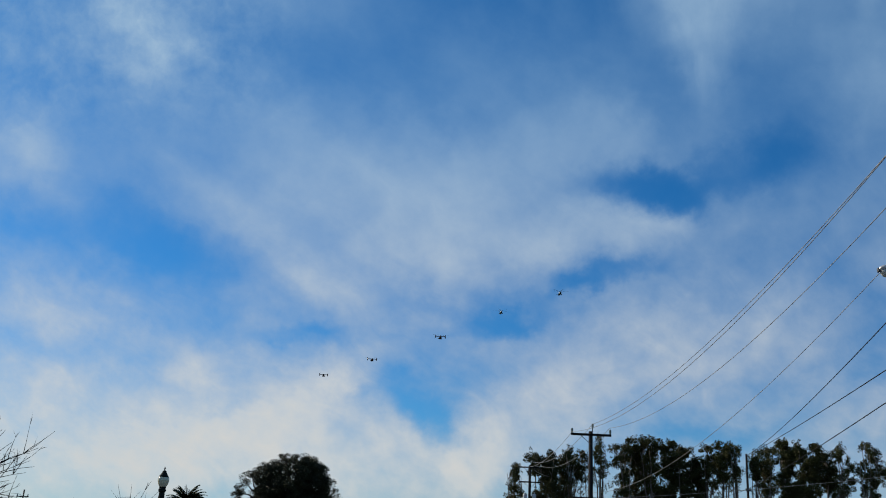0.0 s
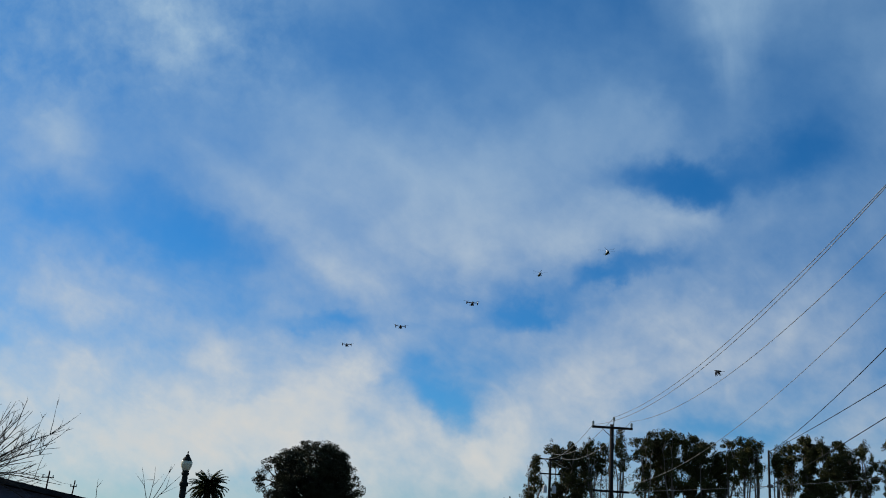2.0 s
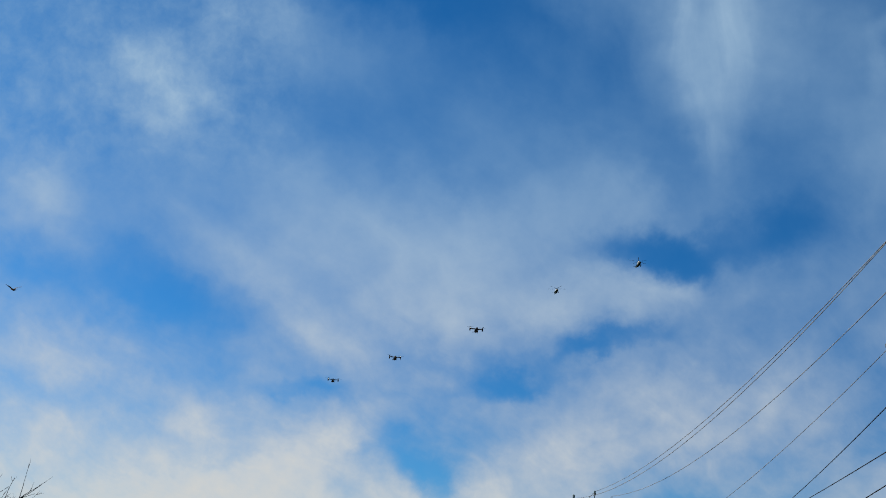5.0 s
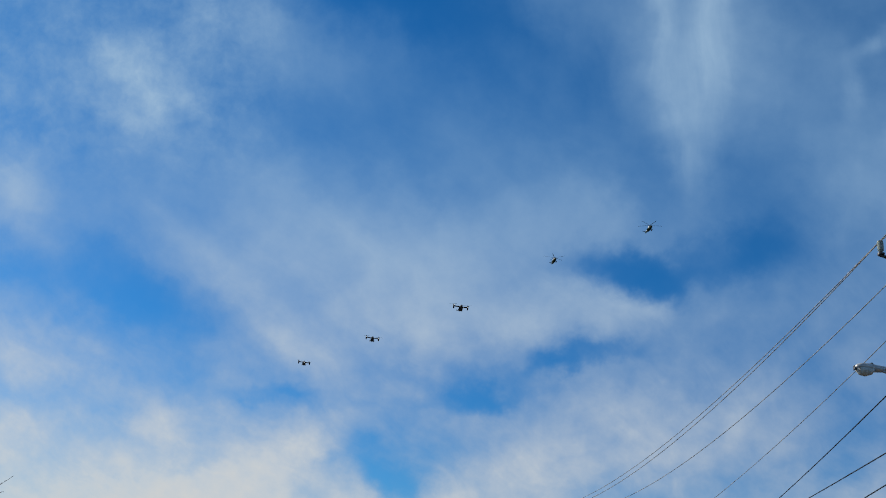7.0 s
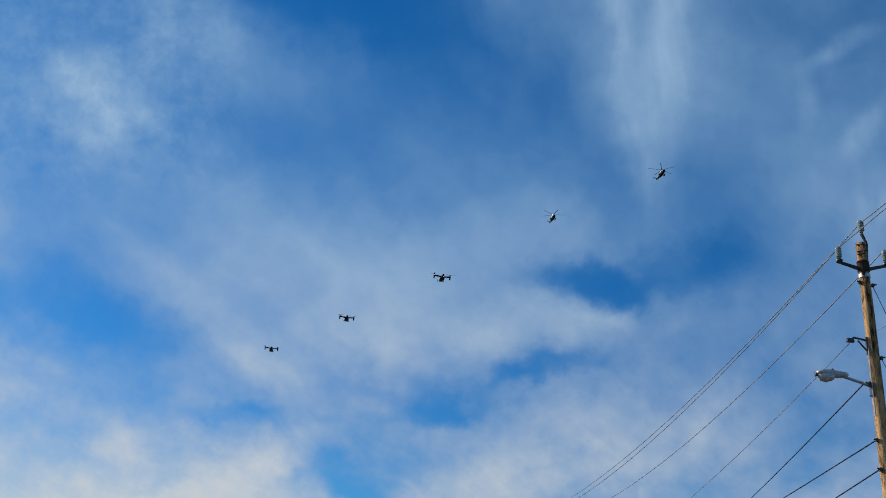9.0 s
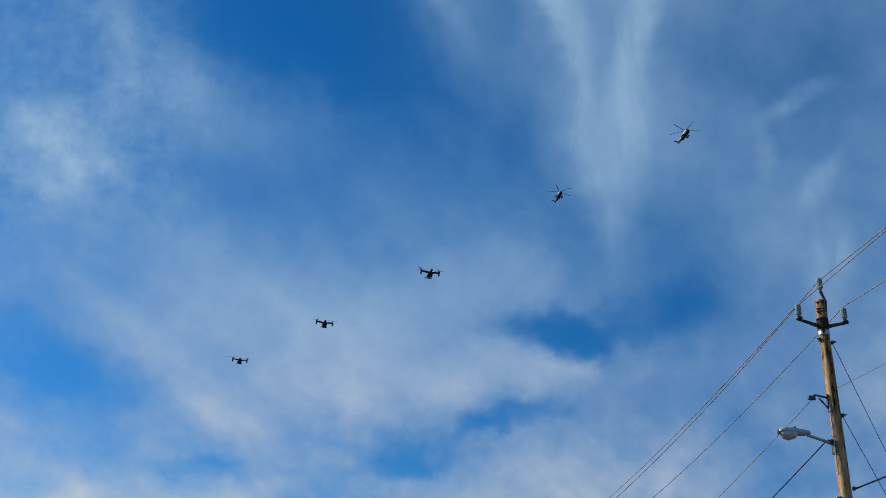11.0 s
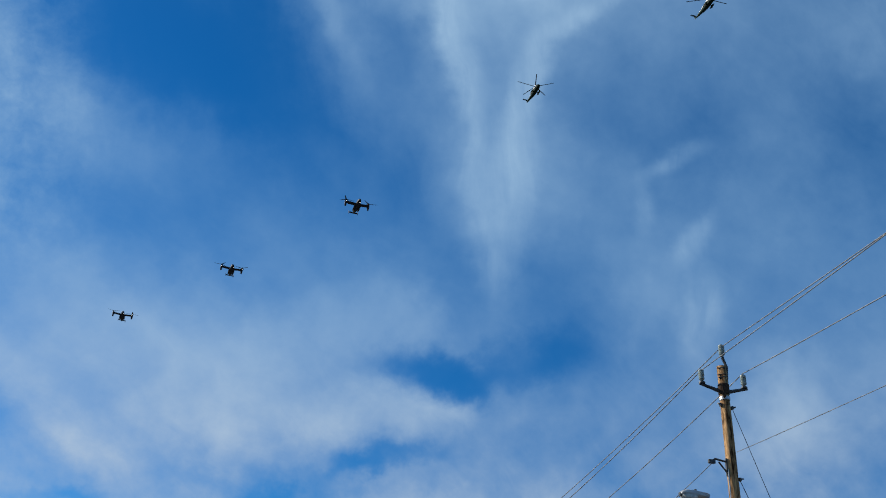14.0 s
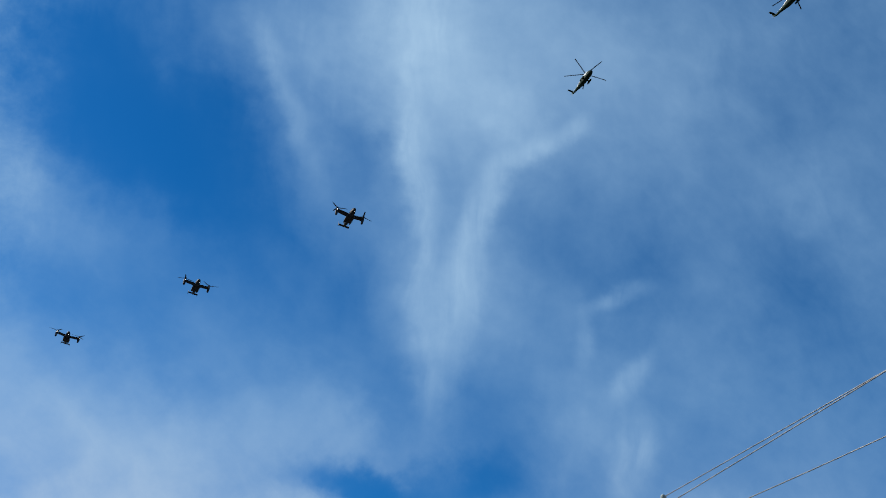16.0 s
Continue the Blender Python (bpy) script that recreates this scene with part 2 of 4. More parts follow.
mottle = wnoise(wvec("ADD", plane, wvec("SCALE", pull_1, scale=0.35)), 0.8, 6.0, 0.55).outputs[0]
broad = wnoise(sky_dir, 2.2, 6.0, 0.6, 0.5).outputs[0]
height = wnode("ShaderNodeSeparateXYZ")
wt.links.new(sky_dir, height.inputs[0])
puffs = wnoise(plane, 2.1, 6.0, 0.58).outputs[0]
grain = wmath("MULTIPLY_ADD", fibre, 0.8, -0.4)
grain = wmath("ADD", grain, wmath("MULTIPLY_ADD", mottle, 1.0, -0.5))
grain = wmath("ADD", grain, wmath("MULTIPLY_ADD", puffs, 0.6, -0.3))
# tattered low cloud, smooth high veil
grain = wmath("MULTIPLY", grain, wrange(height.outputs[2], 0.14, 0.42, 1.25, 0.42))
cover = wmath("ADD", cover, grain)
# a patch broken into small puffs off to one side
dapple = wnoise(wvec("ADD", plane, wvec("SCALE", pull_2, scale=0.4)), 1.5, 5.0, 0.62).outputs[0]
patchy = wmath("MULTIPLY", wrange(across, -5.5, -3.0, 1.0, 0.0), wrange(upward, -1.0, 1.5, 0.0, 1.0))
cover = wmath("ADD", cover, wmath("MULTIPLY", patchy, wmath("MULTIPLY_ADD", dapple, 1.6, -0.8)))
cover = wmath("ADD", cover, wmath("MULTIPLY_ADD", broad, 0.3, -0.04))
# thicker cloud towards the horizon
cover = wmath("ADD", cover, wrange(height.outputs[2], 0.02, 0.21, 0.34, 0.0))
thick = wmath("MULTIPLY_ADD", cover, 0.4717, 0.2925)
# thin cloud fades out softly
cloud = wmath("MINIMUM", wmath("MULTIPLY_ADD", wmath("ADD", thick, wmath("SQRT", wmath("MULTIPLY_ADD", thick, thick, 0.022))), 0.5, -0.01), 1.0)
nishita = wnode("ShaderNodeTexSky")
nishita.sky_type, nishita.sun_disc = "NISHITA", False
nishita.sun_elevation, nishita.sun_rotation = radians(SUN_EL), radians(SUN_AZ)
nishita.air_density, nishita.dust_density, nishita.ozone_density = 1.0, 0.3, 2.5
blue = wnode("ShaderNodeHueSaturation")
blue.inputs["Saturation"].default_value, blue.inputs["Value"].default_value = 1.1, 0.1
tint = wnode("ShaderNodeMix")
tint.data_type, tint.blend_type = "RGBA", "MULTIPLY"
tint.inputs[0].default_value, tint.inputs[7].default_value = 1.0, (0.34, 0.68, 1.02, 1)
wt.links.new(nishita.outputs[0], tint.inputs[6])
wt.links.new(tint.outputs[2], blue.inputs["Color"])
rise = wrange(height.outputs[2], 0.08, 0.48, 0.0, 1.0)


def by_height(low, high):
    n = wnode("ShaderNodeMix")
    n.data_type = "RGBA"
    n.inputs[6].default_value, n.inputs[7].default_value = low, high
    wt.links.new(rise, n.inputs[0])
    return n.outputs[2]


shade = wnode("ShaderNodeMix")
shade.data_type = "RGBA"
wt.links.new(by_height((0.27, 0.38, 0.54, 1), (0.135, 0.335, 0.60, 1)), shade.inputs[6])
wt.links.new(by_height((0.60, 0.632, 0.652, 1), (0.42, 0.58, 0.74, 1)), shade.inputs[7])
wt.links.new(wmath("MULTIPLY", cloud, wrange(height.outputs[2], 0.08, 0.55, 1.2, 0.8)), shade.inputs[0])
air = wnode("ShaderNodeMix")
air.data_type = "RGBA"
wt.links.new(cloud, air.inputs[0])
wt.links.new(blue.outputs[0], air.inputs[6])
wt.links.new(shade.outputs[2], air.inputs[7])
back = wnode("ShaderNodeBackground")
back.inputs["Strength"].default_value = 1.0
wt.links.new(air.outputs[2], back.inputs["Color"])
wt.links.new(back.outputs[0], wnode("ShaderNodeOutputWorld").inputs["Surface"])

sun = new("sun", bpy.data.lights.new("sun", "SUN"))
sun.data.energy, sun.data.angle, sun.data.color = 5.0, radians(0.6), (1.0, 0.92, 0.8)
sun_from = Vector((math.sin(radians(SUN_AZ)) * math.cos(radians(SUN_EL)), math.cos(radians(SUN_AZ)) * math.cos(radians(SUN_EL)), math.sin(radians(SUN_EL))))
sun.matrix_world = look(sun_from * 50, (0, 0, 0))


# ---- materials ----
def material(name, dark, light, rough=0.7, metal=0.0, scale=4.0, stretch=(1, 1, 1), bump=0.2, spots=0.0, glow=0.0, spec=0.5, edge=0.14):
    """A surface between two colours: broad patches, fine grain and relief, in metres."""
    mat = bpy.data.materials.new(name)
    mat.use_nodes = True
    nt = mat.node_tree
    bsdf = nt.nodes["Principled BSDF"]
    co = nt.nodes.new("ShaderNodeTexCoord")
    mp = nt.nodes.new("ShaderNodeMapping")
    mp.inputs["Scale"].default_value = stretch
    nt.links.new(co.outputs["Object"], mp.inputs["Vector"])
    grain = nt.nodes.new("ShaderNodeTexNoise")
    grain.inputs["Scale"].default_value, grain.inputs["Detail"].default_value, grain.inputs["Roughness"].default_value = scale * 6, 8, 0.65
    patch = nt.nodes.new("ShaderNodeTexNoise")
    patch.inputs["Scale"].default_value, patch.inputs["Detail"].default_value = scale, 4
    for n in (grain, patch):
        nt.links.new(mp.outputs[0], n.inputs["Vector"])
    info = nt.nodes.new("ShaderNodeObjectInfo")
    blend = nt.nodes.new("ShaderNodeMath")
    blend.operation = "MULTIPLY_ADD"
    blend.inputs[1].default_value = 0.5
    nt.links.new(grain.outputs[0], blend.inputs[0])
    half = nt.nodes.new("ShaderNodeMath")
    half.operation = "MULTIPLY_ADD"
    half.inputs[1].default_value = 0.5
    vary = nt.nodes.new("ShaderNodeMath")
    vary.operation = "MULTIPLY_ADD"
    vary.inputs[1].default_value, vary.inputs[2].default_value = spots, -spots / 2
    nt.links.new(info.outputs["Random"], vary.inputs[0])
    nt.links.new(vary.outputs[0], half.inputs[2])
    nt.links.new(patch.outputs[0], half.inputs[0])
    nt.links.new(half.outputs[0], blend.inputs[2])
    ramp = nt.nodes.new("ShaderNodeValToRGB")
    ramp.color_ramp.elements[0].position, ramp.color_ramp.elements[1].position = 0.5 - edge, 0.5 + edge
    ramp.color_ramp.elements[0].color, ramp.color_ramp.elements[1].color = (*dark, 1), (*light, 1)
    nt.links.new(blend.outputs[0], ramp.inputs[0])
    nt.links.new(ramp.outputs[0], bsdf.inputs["Base Color"])
    bsdf.inputs["Roughness"].default_value, bsdf.inputs["Metallic"].default_value = rough, metal
    bsdf.inputs["Specular IOR Level"].default_value = spec
    relief = nt.nodes.new("ShaderNodeBump")
    relief.inputs["Strength"].default_value, relief.inputs["Distance"].default_value = bump, 0.01
    nt.links.new(grain.outputs[0], relief.inputs["Height"])
    nt.links.new(relief.outputs[0], bsdf.inputs["Normal"])
    if glow:
        bsdf.inputs["Emission Color"].default_value = (1, 0.97, 0.9, 1)
        bsdf.inputs["Emission Strength"].default_value = glow
    return mat


POLE_WOOD = material("weathered pole wood", (0.040, 0.016, 0.006), (0.62, 0.37, 0.175), 0.9, 0, 1.6, (3.4, 3.4, 0.55), 1.0, spec=0.1, edge=0.085)
DARK_WOOD = material("tarred timber", (0.008, 0.007, 0.006), (0.026, 0.021, 0.018), 0.85, 0, 2.0, (4, 4, 0.5), 0.5, spec=0.15)
GALVANISED = material("galvanised steel", (0.30, 0.31, 0.32), (0.50, 0.51, 0.52), 0.45, 0.8, 6)
RUST = material("dark rusted steel", (0.018, 0.011, 0.008), (0.07, 0.042, 0.028), 0.85, 0, 6, spec=0.15)
DARK_STEEL = material("dark steel", (0.03, 0.032, 0.035), (0.09, 0.09, 0.09), 0.5, 0.6, 6)
PORCELAIN = material("grey-green porcelain", (0.16, 0.20, 0.18), (0.30, 0.34, 0.31), 0.2, 0, 8, bump=0.05)
WIRE = material("weathered cable", (0.10, 0.10, 0.105), (0.26, 0.255, 0.245), 0.7, 0, 3, spec=0.2)
BARE_WIRE = material("bare aluminium conductor", (0.12, 0.122, 0.128), (0.26, 0.262, 0.268), 0.55, 0.25, 3)
BLACK_WIRE = material("black insulated cable", (0.006, 0.006, 0.008), (0.018, 0.018, 0.02), 0.7, 0, 3, spec=0.1)
LAMP_GREY = material("grey cast aluminium", (0.33, 0.34, 0.34), (0.52, 0.52, 0.51), 0.5, 0.3, 5)
LENS = material("frosted lamp glass", (0.30, 0.30, 0.27), (0.58, 0.58, 0.53), 0.12, 0, 14, bump=0.5)
GLOBE = material("ivory globe glass", (0.44, 0.39, 0.25), (0.70, 0.64, 0.45), 0.2, 0, 3, bump=0.1)
IRON = material("dark green painted iron", (0.006, 0.010, 0.009), (0.018, 0.024, 0.021), 0.75, 0, 6, spec=0.05)
EUC_LEAF = material("grey-green eucalyptus leaf", (0.015, 0.018, 0.004), (0.075, 0.070, 0.018), 0.6, 0, 0.35, bump=0.1, spots=0.1, spec=0.15)
EUC_BARK = material("grey-brown peeling bark", (0.035, 0.027, 0.02), (0.20, 0.165, 0.13), 0.8, 0, 1.2, (3, 3, 0.6), 0.5)
DARK_LEAF = material("dark glossy leaf", (0.010, 0.012, 0.005), (0.036, 0.036, 0.013), 0.5, 0, 0.5, bump=0.1, spec=0.15)
PALM_LEAF = material("palm frond green", (0.015, 0.025, 0.010), (0.06, 0.075, 0.025), 0.5, 0, 1.0, bump=0.1, spec=0.15)
TWIG = material("grey bare twig bark", (0.018, 0.015, 0.012), (0.055, 0.046, 0.037), 0.85, 0, 3, bump=0.3, spec=0.15)
ROOFING = material("dark asphalt shingle", (0.008, 0.008, 0.009), (0.025, 0.024, 0.024), 0.9, 0, 3, bump=0.6, spec=0.15)
PLASTER = material("blue-grey painted boards", (0.045, 0.05, 0.075), (0.08, 0.085, 0.12), 0.8, 0, 2, bump=0.2)
GROUND = material("grey asphalt and dry verge", (0.035, 0.034, 0.032), (0.075, 0.072, 0.066), 0.9, 0, 0.4, bump=0.5)
# grey paint taken near black, with the underside's shade put into the colour
HULL_SHADED_GREY = material("dull blue-grey airframe paint darkened for shade", (0.018, 0.020, 0.026), (0.036, 0.039, 0.046), 0.6, 0, 0.8, bump=0.05, spec=0.15)
BLADE = material("black rotor blade", (0.012, 0.012, 0.014), (0.03, 0.03, 0.032), 0.5, 0, 1, bump=0.05, spec=0.15)
HULL_GREEN = material("dark glossy green airframe paint", (0.004, 0.016, 0.010), (0.008, 0.028, 0.017), 0.6, 0, 0.8, bump=0.03, spec=0.08)
HULL_WHITE = material("white airframe paint", (0.62, 0.62, 0.60), (0.80, 0.80, 0.78), 0.3, 0, 0.8, bump=0.03)
COCKPIT = material("dark cockpit glass", (0.008, 0.010, 0.012), (0.02, 0.022, 0.025), 0.06, 0, 1, bump=0)
# glows in place of the sun's bright spots on the tiltrotors
GLINT_GLOW = material("glowing white glint", (0.9, 0.9, 0.85), (1, 1, 0.95), 0.3, 0, 1, glow=4)
FEATHER = material("black feather", (0.010, 0.010, 0.012), (0.03, 0.03, 0.034), 0.6, 0, 12, bump=0.2, spec=0.15)


# ---- mesh helpers ----
def part(name, bm, mat, parent=None, label="", smooth=False, at=None):
    me = bpy.data.meshes.new(name)
    if smooth:
        for f in bm.faces:
            f.smooth = True
    bm.to_mesh(me)
    bm.free()
    me.materials.append(mat)
    ob = new(name, me)
    if parent:
        ob.parent = parent
    if at is not None:
        ob.matrix_basis = at
    return tagged(ob, label)


def thing(name, m, label, category, group="", kind=""):
    ob = new(name)
    ob.empty_display_size = 0.3
    ob.matrix_basis = m
    return tagged(ob, label, category, group, kind)


def tube(bm, points, radii, sides=8):
    """A round bar through points, with its own radius at each, closed at both ends."""
    pts = [Vector(p) for p in points]
    if isinstance(radii, (int, float)):
        radii = [radii] * len(pts)
    side = None
    rings = []
    for i, p in enumerate(pts):
        way = (pts[min(i + 1, len(pts) - 1)] - pts[max(i - 1, 0)]).normalized()
        if side is None:
            side = way.cross(Vector((0, 0, 1)) if abs(way.z) < 0.9 else Vector((1, 0, 0))).normalized()
        else:
            side = (side - way * side.dot(way)).normalized()
        up = way.cross(side)
        rings.append([bm.verts.new(p + (side * math.cos(a) + up * math.sin(a)) * radii[i]) for a in (2 * math.pi * k / sides for k in range(sides))])
    for a, b in zip(rings, rings[1:]):
        for k in range(sides):
            bm.faces.new((a[k], a[(k + 1) % sides], b[(k + 1) % sides], b[k]))
    bm.faces.new(rings[0][::-1])
    bm.faces.new(rings[-1])
    return bm


def lathe(bm, profile, sides=16, m=None):
    """A turned body: (radius, height) pairs about z."""
    m = m or Matrix()
    rings = [[bm.verts.new(m @ Vector((r * math.cos(2 * math.pi * k / sides), r * math.sin(2 * math.pi * k / sides), z))) for k in range(sides)] for r, z in profile]
    for a, b in zip(rings, rings[1:]):
        for k in range(sides):
            bm.faces.new((a[k], a[(k + 1) % sides], b[(k + 1) % sides], b[k]))
    bm.faces.new(rings[0][::-1])
    bm.faces.new(rings[-1])
    return bm


def box(bm, size, m=None, bevel=0.0):
    made = bmesh.ops.create_cube(bm, size=1.0, matrix=(m or Matrix()) @ Matrix.Diagonal((*size, 1)))
    if bevel:
        edges = list({e for v in made["verts"] for e in v.link_edges})
        bmesh.ops.bevel(bm, geom=edges, offset=bevel, segments=2, affect="EDGES", profile=0.5)
    return bm


def loft(bm, sections, sides=16, power=2.0, m=None):
    """A hull along y: sections of (y, height of middle, half width, half height)."""
    m = m or Matrix()
    rings = []
    for y, zc, hw, hh in sections:
        ring = []
        for k in range(sides):
            a = 2 * math.pi * k / sides
            c, s = math.cos(a), math.sin(a)
            ring.append(bm.verts.new(m @ Vector((hw * math.copysign(abs(c) ** (2 / power), c), y, zc + hh * math.copysign(abs(s) ** (2 / power), s)))))
        rings.append(ring)
    for a, b in zip(rings, rings[1:]):
        for k in range(sides):
            bm.faces.new((a[k], b[k], b[(k + 1) % sides], a[(k + 1) % sides]))
    bm.faces.new(rings[0])
    bm.faces.new(rings[-1][::-1])
    return bm


def foil(bm, root, tip, chord_root, chord_tip, thick, way=(0, 1, 0), up=(0, 0, 1)):
    """A wing, fin or blade from root to tip, chord along way, thickness along up."""
    way, up = Vector(way), Vector(up)
    shape = ((0.5, 0), (0.3, 0.5), (-0.1, 0.42), (-0.5, 0.03), (-0.5, -0.03), (-0.1, -0.42), (0.3, -0.5))
    rings = [[bm.verts.new(Vector(p) + way * a * ch + up * b * thick * ch) for a, b in shape] for p, ch in ((root, chord_root), (tip, chord_tip))]
    for k in range(len(shape)):
        bm.faces.new((rings[0][k], rings[0][(k + 1) % len(shape)], rings[1][(k + 1) % len(shape)], rings[1][k]))
    bm.faces.new(rings[0][::-1])
    bm.faces.new(rings[1])
    return bm


# ---- ground ----
bm = bmesh.new()
rings = []
for r in (0.0, 6, 20, 60, 150, 400, 1200, 3000, 4800):
    rings.append([bm.verts.new((r * math.cos(a), r * math.sin(a), 0)) for a in (2 * math.pi * k / 48 for k in range(48))] if r else [bm.verts.new((0, 0, 0))])
for k in range(48):
    bm.faces.new((rings[0][0], rings[1][k], rings[1][(k + 1) % 48]))
    for a, b in zip(rings[1:], rings[2:]):
        bm.faces.new((a[k], b[k], b[(k + 1) % 48], a[(k + 1) % 48]))
tagged(part("ground", bm, GROUND), "grey asphalt and dry verge reaching the horizon", "ground", kind="structure")


# ---- the utility poles ----
def insulator(name, parent, x, y, z, scale=1.0):
    bm = bmesh.new()
    prof = [(0.045, 0.0), (0.06, 0.03)]
    for i in range(5):
        prof += [(0.078, 0.045 + i * 0.044), (0.080, 0.066 + i * 0.044), (0.070, 0.074 + i * 0.044)]
    prof += [(0.078, 0.27), (0.074, 0.295), (0.035, 0.302), (0.03, 0.325)]
    lathe(bm, [(r * scale, h * scale) for r, h in prof], 14, pose(x, y, z))
    return part(name, bm, PORCELAIN, parent, "ribbed grey-green post insulator", smooth=False)


NEAR = Vector((10.04, 19.56, 0))
FAR = Vector((8.82, 61.4, 0))
THIRD = Vector((8.55, 103.0, 0))
BEHIND = Vector((11.3, -22.5, 0))


# the near pole stands a little out of plumb
LEAN = pose(0, 0, 10.2) @ pose(0, 0, 0, 0, -1.25, 0) @ pose(0, 0, -10.2)


def on_pole(x, y, z):
    return NEAR + LEAN @ Vector((x, y, z))


def near_pole():
    ob = thing("utility_pole", Matrix.Translation(NEAR) @ LEAN, "weathered wooden utility pole with steel arms and a street lamp", "utility pole", "utility poles")
    bm = bmesh.new()
    tube(bm, [(0, 0, -0.3), (0.01, 0, 3), (-0.01, 0.01, 6), (0.0, 0, 9), (0.0, 0, 10.85)], [0.155, 0.142, 0.130, 0.116, 0.108], 20)
    part("shaft", bm, POLE_WOOD, ob, smooth=True)
    for i, z in enumerate((10.78, 10.62, 10.55)):
        bm = bmesh.new()
        tube(bm, [(-0.125, -0.05, z), (0.03, -0.125, z + 0.01)], 0.016, 6)
        part("bolt", bm, DARK_STEEL, ob)
    bm = bmesh.new()
    lathe(bm, [(0.112, 10.01), (0.124, 10.02), (0.124, 10.10), (0.112, 10.11)], 20)
    part("band", bm, GALVANISED, ob, "pale metal band round the shaft")
    bm = bmesh.new()
    lathe(bm, [(0.112, 10.15), (0.13, 10.17), (0.13, 10.40), (0.112, 10.42)], 20)
    box(bm, (0.06, 0.06, 0.14), pose(-0.08, -0.14, 10.12), 0.01)
    part("collar", bm, RUST, ob, "rust-brown steel collar")
    for s in (-1, 1):
        bm = bmesh.new()
        tube(bm, [(0.12 * s, 0, 10.24), (0.33 * s, 0, 10.30), (0.60 * s, 0, 10.37)], [0.045, 0.04, 0.032], 8)
        lathe(bm, [(0.07, 10.37), (0.075, 10.38), (0.075, 10.41), (0.05, 10.42)], 10, pose(0.53 * s, 0, 0))
        part("steel_arm", bm, DARK_STEEL, ob, "dark steel side arm")
        insulator("insulator", ob, 0.53 * s, 0, 10.44, 0.85)
    bm = bmesh.new()
    tube(bm, [(0.10, 0, 10.4), (0.14, 0, 10.85), (0.07, 0, 11.03), (0.05, 0, 11.09)], [0.03, 0.03, 0.035, 0.04], 8)
    part("top_bracket", bm, DARK_STEEL, ob)
    insulator("insulator", ob, 0.05, 0, 11.12, 0.9)
    # side bracket with a clamp for the neutral wire
    bm = bmesh.new()
    tube(bm, [(-0.13, -0.02, 8.57), (-0.42, -0.04, 8.61), (-0.5, -0.04, 8.55)], 0.022, 6)
    tube(bm, [(-0.13, -0.02, 8.32), (-0.33, -0.03, 8.55)], 0.018, 6)
    box(bm, (0.03, 0.05, 0.4), pose(-0.14, -0.02, 8.45))
    box(bm, (0.16, 0.07, 0.09), pose(-0.5, -0.04, 8.54), 0.01)
    part("wire_bracket", bm, DARK_STEEL, ob, "dark bracket with a wire clamp")
    # small clamps where the cables and guys meet the shaft
    for x, z in ((0.15, 9.85), (0.15, 8.2), (-0.19, 7.62), (0.17, 6.65), (-0.16, 6.43), (0.17, 6.2), (-0.16, 5.83), (-0.14, 9.9)):
        bm = bmesh.new()
        box(bm, (0.05, 0.07, 0.08), pose(x, -0.03, z), 0.01)
        tube(bm, [(x, -0.03, z), (x * 1.5, -0.05, z + 0.02)], 0.018, 6)
        part("cable_clamp", bm, DARK_STEEL, ob)
    bm = bmesh.new()
    tube(bm, [(-0.13, -0.07, 8.4), (-0.15, -0.08, 7.6), (-0.15, -0.08, 6.9)], 0.014, 6)
    part("conduit", bm, GALVANISED, ob, "thin grey conduit along the shaft")
    return ob


def street_lamp():
    """A cobra-head lamp on an arm, bolted to the near pole."""
    ob = thing("street_lamp", Matrix.Translation(NEAR) @ LEAN @ pose(0, 0, 7.56), "grey cobra-head street lamp on a steel arm", "street lamp")
    bm = bmesh.new()
    tube(bm, [(-0.13, -0.02, 0.0), (-0.32, -0.02, 0.06), (-0.62, 0.0, 0.15), (-0.72, 0.0, 0.175)], [0.036, 0.034, 0.03, 0.03], 10)
    part("arm", bm, GALVANISED, ob, smooth=True)
    bm = bmesh.new()
    box(bm, (0.05, 0.12, 0.30), pose(-0.14, -0.02, -0.06), 0.01)
    tube(bm, [(-0.15, -0.08, -0.18), (-0.15, 0.05, -0.18)], 0.02, 6)
    part("mounting_plate", bm, DARK_STEEL, ob)
    head = pose(-0.96, 0.02, 0.22, 0, 8, 90) @ Matrix.Diagonal((0.84, 0.84, 0.84, 1))
    bm = bmesh.new()
    loft(bm, [(-0.42, 0.0, 0.05, 0.04), (-0.36, 0.0, 0.08, 0.07), (-0.15, 0.0, 0.11, 0.085), (0.05, 0.01, 0.145, 0.095), (0.25, 0.01, 0.15, 0.085), (0.36, 0.0, 0.11, 0.06), (0.40, -0.01, 0.05, 0.03)], 18, 2.4)
    part("housing", bm, LAMP_GREY, ob, "grey cast housing", smooth=True, at=head)
    bm = bmesh.new()
    loft(bm, [(-0.08, -0.06, 0.07, 0.03), (-0.02, -0.08, 0.125, 0.085), (0.13, -0.095, 0.148, 0.125), (0.27, -0.085, 0.13, 0.11), (0.36, -0.055, 0.07, 0.05)], 18, 2.2)
    part("refractor", bm, LENS, ob, "frosted glass bowl", smooth=True, at=head)
    bm = bmesh.new()
    lathe(bm, [(0.035, 0.08), (0.035, 0.14), (0.02, 0.15)], 10, pose(0, -0.05, 0))
    part("photocell", bm, DARK_STEEL, ob, "small dark photocell", at=head)
    bm = bmesh.new()
    box(bm, (0.09, 0.05, 0.11), pose(0, 0.40, -0.03), 0.012)
    part("latch", bm, DARK_STEEL, ob, at=head)
    return ob


